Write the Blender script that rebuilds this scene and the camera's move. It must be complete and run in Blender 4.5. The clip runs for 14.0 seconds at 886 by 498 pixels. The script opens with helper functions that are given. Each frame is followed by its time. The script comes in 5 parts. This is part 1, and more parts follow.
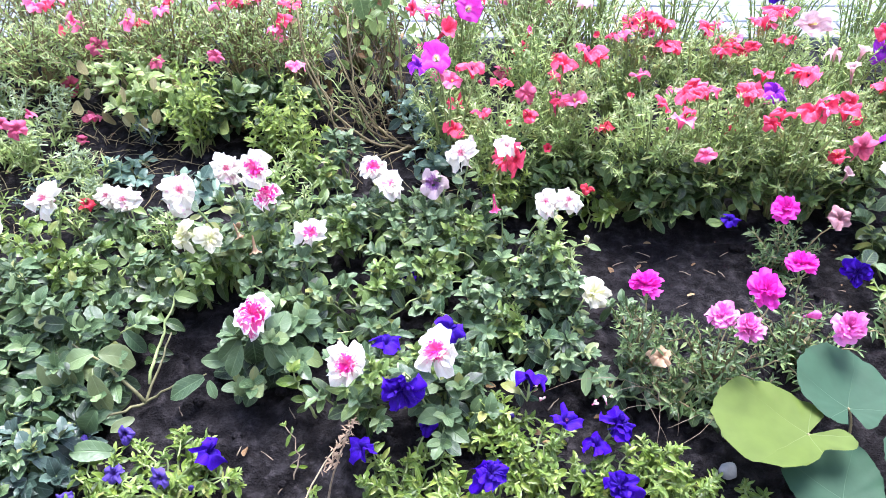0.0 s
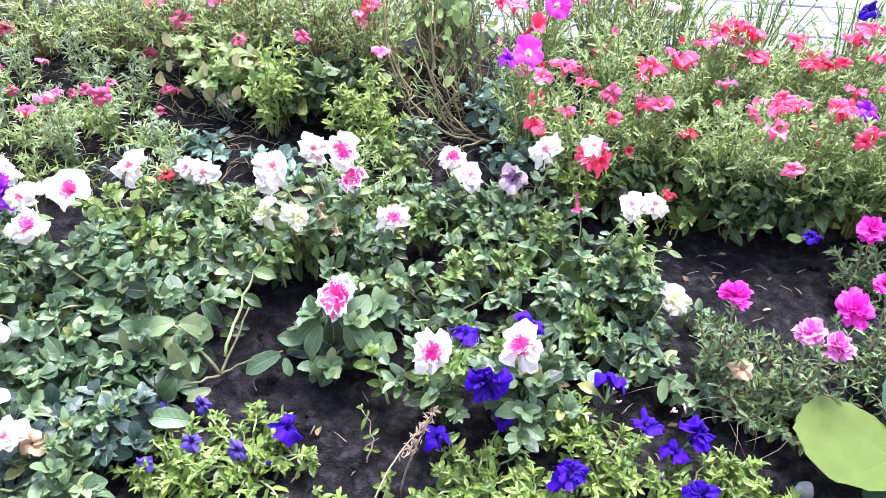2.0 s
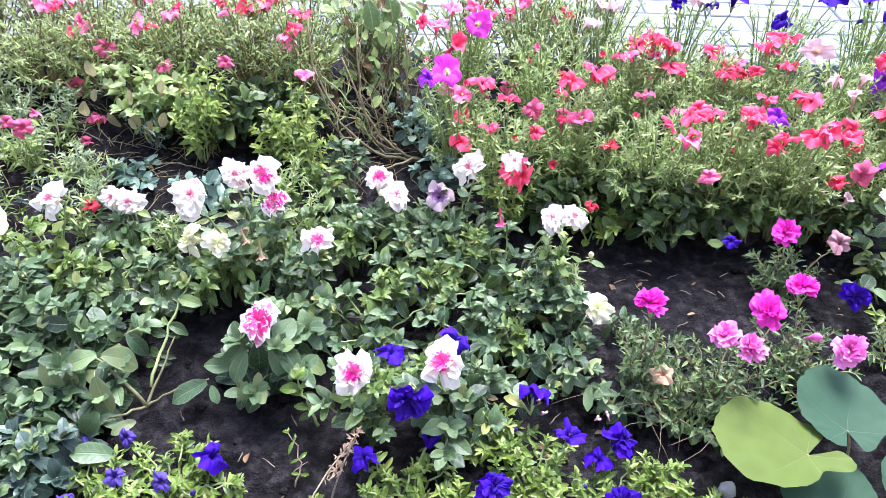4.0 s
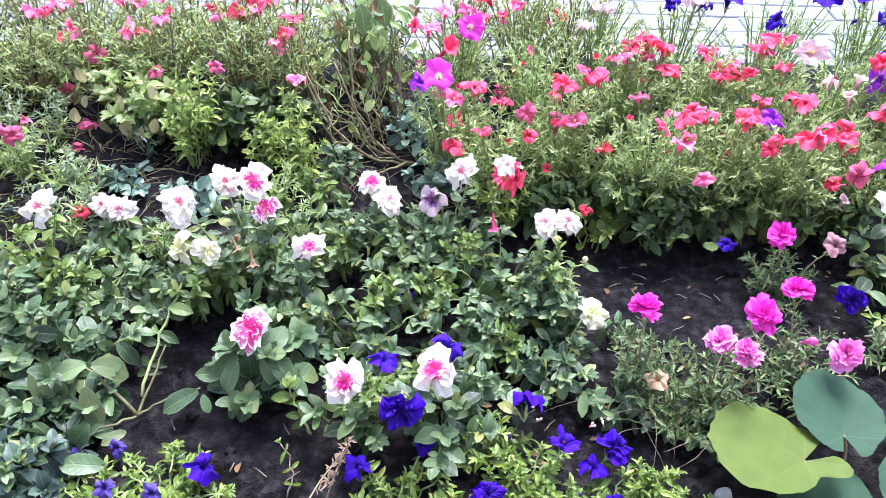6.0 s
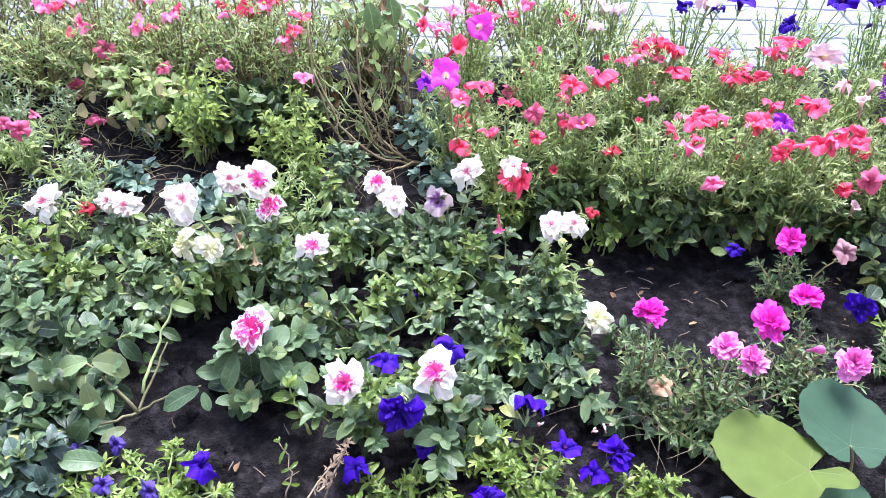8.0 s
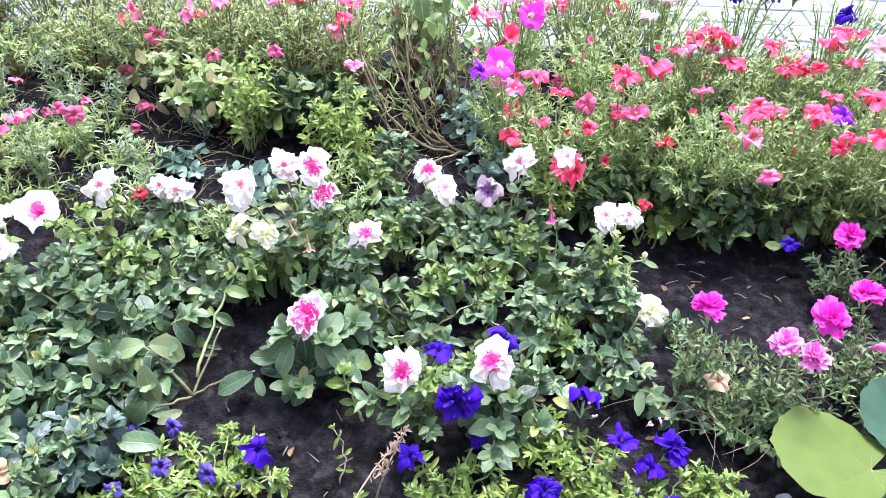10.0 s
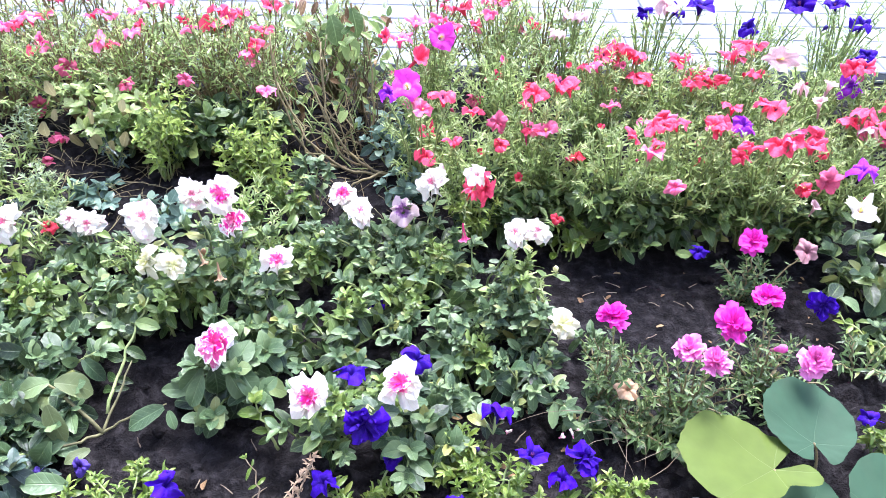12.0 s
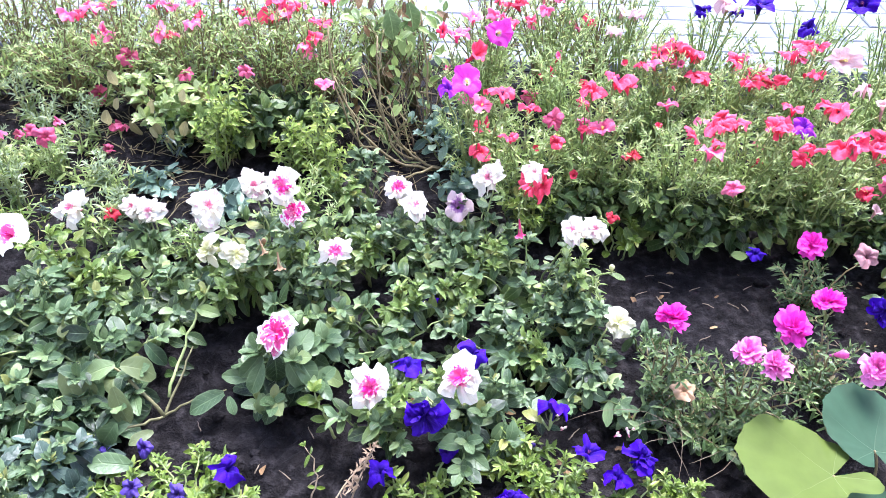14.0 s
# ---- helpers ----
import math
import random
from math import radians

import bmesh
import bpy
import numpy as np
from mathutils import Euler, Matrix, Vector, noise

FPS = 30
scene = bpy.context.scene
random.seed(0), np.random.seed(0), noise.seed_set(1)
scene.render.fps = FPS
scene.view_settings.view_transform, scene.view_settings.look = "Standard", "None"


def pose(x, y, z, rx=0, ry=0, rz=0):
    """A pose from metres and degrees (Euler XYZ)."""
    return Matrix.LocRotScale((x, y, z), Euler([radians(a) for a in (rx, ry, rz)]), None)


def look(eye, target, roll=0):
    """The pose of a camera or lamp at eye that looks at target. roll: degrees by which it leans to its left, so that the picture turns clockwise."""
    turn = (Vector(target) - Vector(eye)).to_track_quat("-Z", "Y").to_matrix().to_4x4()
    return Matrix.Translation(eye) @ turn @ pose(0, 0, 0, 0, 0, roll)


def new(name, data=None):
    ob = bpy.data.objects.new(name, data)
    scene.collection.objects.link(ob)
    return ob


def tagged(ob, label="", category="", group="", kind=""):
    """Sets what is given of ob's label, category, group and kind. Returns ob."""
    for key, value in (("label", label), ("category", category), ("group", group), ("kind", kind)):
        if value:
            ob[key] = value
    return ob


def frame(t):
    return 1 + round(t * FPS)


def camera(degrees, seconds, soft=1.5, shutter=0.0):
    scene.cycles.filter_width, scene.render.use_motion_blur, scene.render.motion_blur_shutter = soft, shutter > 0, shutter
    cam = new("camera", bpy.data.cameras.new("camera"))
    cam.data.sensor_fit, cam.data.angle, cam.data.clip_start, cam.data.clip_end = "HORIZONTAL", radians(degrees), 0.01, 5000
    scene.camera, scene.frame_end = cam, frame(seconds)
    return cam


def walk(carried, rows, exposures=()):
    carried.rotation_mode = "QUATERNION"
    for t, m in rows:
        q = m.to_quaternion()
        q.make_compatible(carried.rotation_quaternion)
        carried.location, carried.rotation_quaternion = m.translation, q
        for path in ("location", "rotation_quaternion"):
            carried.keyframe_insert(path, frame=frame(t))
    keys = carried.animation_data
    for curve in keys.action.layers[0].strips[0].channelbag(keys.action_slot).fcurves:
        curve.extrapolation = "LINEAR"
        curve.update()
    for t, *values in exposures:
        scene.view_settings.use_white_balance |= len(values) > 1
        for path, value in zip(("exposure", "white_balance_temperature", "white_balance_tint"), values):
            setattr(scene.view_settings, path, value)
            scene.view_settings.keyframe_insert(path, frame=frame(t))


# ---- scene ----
# ---------------------------------------------------------------- camera
cam = camera(60.2, 14.0, soft=0.6)
METRES, EYE, TILT, LEAN, TURN = 0.5, 0.98, -42.0, 0.0, 0.0
ROWS = [
    (0.0, -0.0009, -0.0007, -0.0036, -0.02, 0.07, -0.02),
    (0.5, 0.0010, -0.0018, -0.0138, -0.52, -0.22, -0.88),
    (1.0, -0.0231, 0.0014, -0.0235, -1.51, 0.06, -1.03),
    (1.5, -0.1017, 0.0045, -0.0269, 0.07, 0.14, -2.07),
    (2.0, -0.1924, 0.0044, -0.0254, 1.65, -0.22, -4.25),
    (2.5, -0.2568, 0.0043, -0.0267, 3.37, -0.01, -5.67),
    (3.0, -0.2398, -0.0032, -0.0249, 2.35, 0.51, -5.03),
    (3.5, -0.1419, -0.0105, -0.0144, 0.24, 0.76, -3.30),
    (4.0, -0.0641, -0.0150, -0.0073, -1.02, 1.04, -1.79),
    (6.5, -0.0324, 0.0066, 0.0121, -1.08, 1.12, -1.35),
    (7.0, -0.0185, 0.0056, 0.0133, -1.21, 1.54, -1.49),
    (7.5, -0.0249, 0.0168, 0.0134, -0.89, 1.16, -1.97),
    (8.0, -0.0210, 0.0227, 0.0142, -0.29, 1.07, -2.24),
    (8.5, -0.0314, 0.0476, 0.0060, 0.24, 0.36, -2.17),
    (8.7, -0.0513, 0.0702, 0.0070, 1.13, -0.08, -1.90),
    (10.8, -0.1184, 0.0087, 0.0023, 1.17, 0.98, -3.79),
    (11.0, -0.0965, 0.0108, -0.0014, 0.32, 1.25, -2.88),
    (11.5, -0.0084, 0.0088, 0.0096, -0.99, 1.80, -1.28),
    (12.0, 0.0325, 0.0199, 0.0193, -1.64, 1.75, -0.67),
    (12.5, 0.0598, 0.0249, 0.0320, -2.40, 1.65, -0.05),
    (13.0, 0.0423, 0.0288, 0.0285, -2.05, 1.47, -0.05),
    (13.5, 0.0004, 0.0362, 0.0266, -0.86, 1.07, -1.08),
    (14.0, -0.0578, 0.0044, 0.0213, 0.53, 1.22, -2.18),
]
walk(cam, [(t, pose(0, 0, EYE, TILT, LEAN, TURN) @ pose(METRES * x, METRES * y, METRES * z, 90 + pitch, roll, yaw)) for t, x, y, z, yaw, pitch, roll in ROWS],
     [(0.0, 2.28), (2.5, 2.36), (4.0, 2.18), (6.5, 2.14), (8.5, 2.13), (10.8, 2.35), (14.0, 2.31)])

# ---------------------------------------------------------------- light
scene.view_settings.use_white_balance = True
scene.view_settings.white_balance_temperature, scene.view_settings.white_balance_tint = 5660, 18
SUN_ELEVATION, SUN_AZIMUTH = 61.0, 12.0
world = bpy.data.worlds.new("overcast_sky")
scene.world = world
world.use_nodes = True
wt = world.node_tree
sky = wt.nodes.new("ShaderNodeTexSky")
sky.sky_type = "NISHITA"
sky.sun_disc = False
sky.sun_elevation, sky.sun_rotation = radians(SUN_ELEVATION), radians(SUN_AZIMUTH)
sky.dust_density, sky.air_density = 3.0, 1.0
pale = wt.nodes.new("ShaderNodeHueSaturation")
pale.inputs["Saturation"].default_value = 0.95
wt.links.new(sky.outputs[0], pale.inputs["Color"])
wt.links.new(pale.outputs[0], wt.nodes["Background"].inputs["Color"])
wt.nodes["Background"].inputs["Strength"].default_value = 0.15

sun = new("sun", bpy.data.lights.new("sun", "SUN"))
sun.data.energy, sun.data.angle, sun.data.color = 2.4, radians(30), (1.0, 0.97, 0.92)
el, az = radians(SUN_ELEVATION), radians(SUN_AZIMUTH)
sun.matrix_world = look((math.sin(az) * math.cos(el) * 20, math.cos(az) * math.cos(el) * 20, math.sin(el) * 20), (0, 1, 0))


# ---------------------------------------------------------------- materials
class Nodes:
    """A material and short ways to wire its nodes."""

    def __init__(self, name, rough=0.5, spec=0.4):
        self.mat = bpy.data.materials.new(name)
        self.mat.use_nodes = True
        self.t = self.mat.node_tree
        self.bsdf = self.t.nodes["Principled BSDF"]
        self.out = self.t.nodes["Material Output"]
        self.bsdf.inputs["Roughness"].default_value = rough
        self.bsdf.inputs["Specular IOR Level"].default_value = spec

    def put(self, value, socket):
        if isinstance(value, bpy.types.NodeSocket):
            self.t.links.new(value, socket)
        else:
            socket.default_value = value

    def node(self, kind, out=0, **inputs):
        n = self.t.nodes.new(kind)
        for key, value in inputs.items():
            self.put(value, n.inputs[key.replace("_", " ")])
        return n.outputs[out]

    def math(self, op, a, b=0.0, c=0.0):
        n = self.t.nodes.new("ShaderNodeMath")
        n.operation = op
        for i, v in enumerate((a, b, c)):
            self.put(v, n.inputs[i])
        return n.outputs[0]

    def noise(self, scale, detail=3.0, vec=None, rough=0.55):
        n = self.t.nodes.new("ShaderNodeTexNoise")
        n.inputs["Scale"].default_value, n.inputs["Detail"].default_value, n.inputs["Roughness"].default_value = scale, detail, rough
        if vec is not None:
            self.t.links.new(vec, n.inputs["Vector"])
        return n.outputs["Fac"]

    def coord(self, which):
        return self.t.nodes.new("ShaderNodeTexCoord").outputs[which]

    def position(self):
        return self.t.nodes.new("ShaderNodeNewGeometry").outputs["Position"]

    def rand(self):
        """A value of its own for each object and each loose piece of a mesh."""
        a = self.t.nodes.new("ShaderNodeObjectInfo").outputs["Random"]
        b = self.t.nodes.new("ShaderNodeNewGeometry").outputs["Random Per Island"]
        return self.math("FRACT", self.math("ADD", a, b))

    def ramp(self, fac, *stops):
        n = self.t.nodes.new("ShaderNodeValToRGB")
        e = n.color_ramp.elements
        while len(e) < len(stops):
            e.new(0.5)
        for el_, (p, c) in zip(e, stops):
            el_.position, el_.color = p, (*c, 1)
        self.t.links.new(fac, n.inputs["Fac"])
        return n.outputs["Color"]

    def mix(self, fac, a, b, blend="MIX"):
        n = self.t.nodes.new("ShaderNodeMix")
        n.data_type, n.blend_type = "RGBA", blend
        self.put(fac, n.inputs[0])
        self.put(a if not isinstance(a, tuple) else (*a, 1), n.inputs[6])
        self.put(b if not isinstance(b, tuple) else (*b, 1), n.inputs[7])
        return n.outputs[2]

    def span(self, v, a, b, c=0.0, d=1.0):
        n = self.t.nodes.new("ShaderNodeMapRange")
        for i, x in enumerate((v, a, b, c, d)):
            self.put(x, n.inputs[i])
        return n.outputs[0]

    def bump(self, height, strength, distance):
        n = self.t.nodes.new("ShaderNodeBump")
        n.inputs["Strength"].default_value, n.inputs["Distance"].default_value = strength, distance
        self.t.links.new(height, n.inputs["Height"])
        self.t.links.new(n.outputs[0], self.bsdf.inputs["Normal"])

    def colour(self, c):
        self.put(c, self.bsdf.inputs["Base Color"])

    def thin(self, colour, amount):
        """Lets light shine through, as through a leaf or petal."""
        tr = self.t.nodes.new("ShaderNodeBsdfTranslucent")
        self.put(colour, tr.inputs["Color"])
        mx = self.t.nodes.new("ShaderNodeMixShader")
        mx.inputs[0].default_value = amount
        self.t.links.new(self.bsdf.outputs[0], mx.inputs[1])
        self.t.links.new(tr.outputs[0], mx.inputs[2])
        self.t.links.new(mx.outputs[0], self.out.inputs["Surface"])


def leaf_material(name, dark, mid, light, rough=0.5, vein=0.25, through_light=0.08, sick=(0.2, 0.2, 0.05), gloss=0.36):
    m = Nodes(name, rough, gloss)
    r = m.rand()
    base = m.ramp(r, (0.0, dark), (0.6, mid), (0.95, light), (1.0, sick))
    mott = m.noise(160, 3, m.position())
    base = m.mix(m.span(mott, 0.4, 0.75, 0.0, 0.18), base, light)
    sep = m.t.nodes.new("ShaderNodeSeparateXYZ")
    m.t.links.new(m.coord("UV"), sep.inputs[0])
    across = m.math("ABSOLUTE", m.math("SUBTRACT", sep.outputs[0], 0.5))
    rib = m.span(across, 0.0, 0.045, 1.0, 0.0)
    side = m.math("PINGPONG", m.math("ADD", m.math("MULTIPLY", sep.outputs[1], 6.0), m.math("MULTIPLY", across, -3.0)), 0.5)
    veins = m.math("MAXIMUM", rib, m.math("MULTIPLY", m.span(side, 0.0, 0.07, 1.0, 0.0), 0.45))
    base = m.mix(m.math("MULTIPLY", veins, vein), base, tuple(min(1, c * 1.9 + 0.06) for c in light))
    base = m.mix(m.span(across, 0.4, 0.5, 0.0, 0.2), base, tuple(min(1, c * 1.6 + 0.05) for c in light))
    m.colour(base)
    m.bump(m.math("ADD", m.math("MULTIPLY", veins, -0.8), mott), 0.6, 0.0015)
    m.thin(m.mix(0.5, base, tuple(min(1, c * 1.5) for c in light)), through_light)
    return m.mat


def petal_material(name, edge, centre, inner=0.3, outer=0.5, streak=0.3, rough=0.55, spot=None, through_light=0.3, rim=False, blotch=None, sheen=0.25):
    """Petal colour that runs from the throat's colour to the rim's, in streaks."""
    m = Nodes(name, rough, sheen)
    co = m.coord("Object")
    sep = m.t.nodes.new("ShaderNodeSeparateXYZ")
    m.t.links.new(co, sep.inputs[0])
    r = m.math("SQRT", m.math("ADD", m.math("MULTIPLY", sep.outputs[0], sep.outputs[0]), m.math("MULTIPLY", sep.outputs[1], sep.outputs[1])))
    jag = m.math("MULTIPLY", m.math("SUBTRACT", m.noise(5.0, 4, co), 0.5), streak * 2)
    if rim:
        up = m.t.nodes.new("ShaderNodeSeparateXYZ")
        m.t.links.new(m.coord("UV"), up.inputs[0])
        fac = m.span(m.math("ADD", m.math("ADD", m.math("MULTIPLY", up.outputs[1], 0.75), m.math("MULTIPLY", r, 0.25)), jag), inner, outer)
    else:
        fac = m.span(m.math("ADD", r, jag), inner, outer)
    base = m.mix(fac, centre, edge)
    if blotch:
        base = m.mix(m.span(m.noise(2.6, 3, co), 0.56, 0.66, 0.0, 0.75), base, blotch)
    ang = m.math("ARCTAN2", sep.outputs[1], sep.outputs[0])
    ray_ = m.math("ABSOLUTE", m.math("SINE", m.math("MULTIPLY", ang, 20.0)))
    base = m.mix(m.span(ray_, 0.0, 0.25, 0.22, 0.0), base, tuple(c * 0.6 for c in centre))
    base = m.mix(m.math("MULTIPLY", m.rand(), 0.25), base, tuple(min(1, c * 1.25 + 0.03) for c in edge))
    if spot:
        base = m.mix(m.span(r, 0.12, 0.3, 1.0, 0.0), base, spot)
    m.colour(base)
    m.bump(m.noise(14, 3, co), 0.25, 0.05)
    m.thin(base, through_light)
    return m.mat


def plain_material(name, a, b, scale=60, rough=0.7, bump=0.3, distance=0.002, spec=0.3):
    m = Nodes(name, rough, spec)
    n = m.noise(scale, 4, m.position())
    m.colour(m.mix(0.3, m.mix(m.span(n, 0.3, 0.7), a, b), m.mix(m.rand(), a, b)))
    m.bump(n, bump, distance)
    return m.mat


GREY_LEAF = leaf_material("petunia_leaf_cool", (0.004, 0.011, 0.005), (0.022, 0.05, 0.019), (0.125, 0.19, 0.078), 0.42)
MID_LEAF = leaf_material("petunia_leaf_green", (0.005, 0.013, 0.004), (0.028, 0.06, 0.014), (0.145, 0.205, 0.058), 0.42)
LIME_LEAF = leaf_material("petunia_leaf_lime", (0.024, 0.052, 0.005), (0.075, 0.13, 0.012), (0.19, 0.25, 0.04), 0.34, through_light=0.15)
# Lit copy of the green leaf: the back's stronger light is in its colour.
LIT_BACK_LEAF = leaf_material("petunia_leaf_back", (0.014, 0.034, 0.008), (0.075, 0.135, 0.03), (0.27, 0.36, 0.12), 0.34, through_light=0.2)
SHOOT_LEAF = leaf_material("petunia_leaf_shoot", (0.06, 0.11, 0.012), (0.17, 0.25, 0.035), (0.34, 0.42, 0.1), 0.36, through_light=0.25)
SILVER_LEAF = leaf_material("petunia_leaf_silver", (0.05, 0.085, 0.045), (0.16, 0.22, 0.11), (0.36, 0.43, 0.25), 0.4, through_light=0.25)
SPRIG_LEAF = leaf_material("petunia_leaf_sprig", (0.03, 0.06, 0.01), (0.09, 0.15, 0.028), (0.22, 0.29, 0.075), 0.34, through_light=0.15)
# Olive made paler: glare and bright light over the back bushes, put into colour.
BUSH_LEAF = leaf_material("petunia_leaf_olive", (0.018, 0.047, 0.01), (0.14, 0.22, 0.05), (0.45, 0.55, 0.2), 0.36, through_light=0.38)
NEEDLE_LEAF = leaf_material("portulaca_leaf", (0.016, 0.036, 0.01), (0.052, 0.098, 0.026), (0.18, 0.25, 0.085), 0.32, vein=0.0, sick=(0.14, 0.1, 0.04))
BLUE_LEAF = leaf_material("petunia_leaf_blue_green", (0.008, 0.018, 0.014), (0.022, 0.042, 0.03), (0.075, 0.115, 0.085), 0.36)
WEED_LEAF = leaf_material("weed_leaf_blue_green", (0.03, 0.06, 0.045), (0.075, 0.13, 0.095), (0.17, 0.25, 0.18), 0.36, through_light=0.15)
DRY_LEAF = leaf_material("dry_leaf", (0.07, 0.035, 0.015), (0.15, 0.085, 0.035), (0.3, 0.21, 0.1), 0.75)


def gourd_material(name, base, pale):
    """A broad leaf with thin pale ribs that run out from its stalk."""
    g = Nodes(name, 0.6, 0.12)
    co = g.coord("Object")
    sep = g.t.nodes.new("ShaderNodeSeparateXYZ")
    g.t.links.new(co, sep.inputs[0])
    r = g.math("SQRT", g.math("ADD", g.math("MULTIPLY", sep.outputs[0], sep.outputs[0]), g.math("MULTIPLY", sep.outputs[1], sep.outputs[1])))
    ang = g.math("ADD", g.math("ARCTAN2", sep.outputs[1], sep.outputs[0]), g.math("MULTIPLY", g.noise(18, 2, co), 0.25))
    off = g.math("MULTIPLY", g.math("ABSOLUTE", g.math("SINE", g.math("MULTIPLY", ang, 2.5))), r)
    rib = g.math("MULTIPLY", g.span(off, 0.0, 0.0022, 1.0, 0.0), g.span(r, 0.0, 0.075, 1.0, 0.15))
    wide = g.noise(30, 4, co)
    c = g.mix(g.span(wide, 0.35, 0.7, 0.0, 0.6), base, tuple(x * 1.35 for x in base))
    c = g.mix(g.math("MULTIPLY", rib, 0.75), c, pale)
    g.colour(c)
    g.bump(g.math("ADD", g.math("MULTIPLY", rib, -1.0), wide), 0.4, 0.002)
    g.thin(tuple((*[min(1, x * 1.6) for x in base], 1)), 0.18)
    return g.mat


GOURD_PALE = gourd_material("gourd_leaf_pale", (0.074, 0.104, 0.02), (0.16, 0.2, 0.08))
GOURD_DEEP = gourd_material("gourd_leaf_deep", (0.028, 0.062, 0.034), (0.09, 0.14, 0.085))
TIP_COOL = leaf_material("young_leaf_cool", (0.025, 0.05, 0.022), (0.066, 0.115, 0.046), (0.16, 0.22, 0.095), 0.4, through_light=0.14)
TIP_LIME = leaf_material("young_leaf_lime", (0.05, 0.095, 0.01), (0.1, 0.16, 0.02), (0.19, 0.25, 0.055), 0.35)
TIP_LEAF = leaf_material("pale_drooping_leaf", (0.1, 0.13, 0.05), (0.15, 0.19, 0.08), (0.22, 0.26, 0.13), 0.4, through_light=0.4)
# Paler still, so the sunlit look of the bush tops is in the colour.
TIP_BUSH = leaf_material("young_leaf_olive", (0.12, 0.17, 0.05), (0.27, 0.35, 0.13), (0.5, 0.56, 0.3), 0.4, through_light=0.38)
BUSH_TIPS = {"petunia_leaf_olive": TIP_BUSH}
TIP_OF = {"petunia_leaf_cool": TIP_COOL, "petunia_leaf_green": TIP_COOL, "petunia_leaf_lime": TIP_LIME}
STEM = plain_material("green_stem", (0.13, 0.19, 0.06), (0.32, 0.36, 0.15), 50)
WOODY = plain_material("woody_stem", (0.11, 0.085, 0.042), (0.3, 0.25, 0.13), 60)
BRANCH = plain_material("green_brown_branch", (0.08, 0.075, 0.035), (0.2, 0.19, 0.09), 70)
DRY = plain_material("dry_stalk", (0.26, 0.2, 0.12), (0.46, 0.38, 0.25), 150)
DARK_WOOD = plain_material("dark_woody_stem", (0.025, 0.018, 0.01), (0.12, 0.085, 0.045), 60)
TAN_LEAF = leaf_material("withered_leaf", (0.16, 0.14, 0.06), (0.26, 0.23, 0.11), (0.36, 0.33, 0.18), 0.6, through_light=0.3, sick=(0.3, 0.18, 0.08))
HUSK = plain_material("dried_husk", (0.15, 0.1, 0.06), (0.36, 0.26, 0.17), 200)
STONE = plain_material("pebble_stone", (0.2, 0.2, 0.2), (0.34, 0.33, 0.32), 120)
TWIG = plain_material("twig_bark", (0.1, 0.07, 0.045), (0.25, 0.2, 0.14), 150)
YELLOW = plain_material("flower_eye", (0.6, 0.5, 0.1), (0.75, 0.62, 0.2), 300)
EYE_DARK = plain_material("dark_throat", (0.08, 0.01, 0.08), (0.14, 0.02, 0.12), 300)
EYE_PINK = plain_material("magenta_throat", (0.5, 0.01, 0.16), (0.65, 0.03, 0.25), 300)

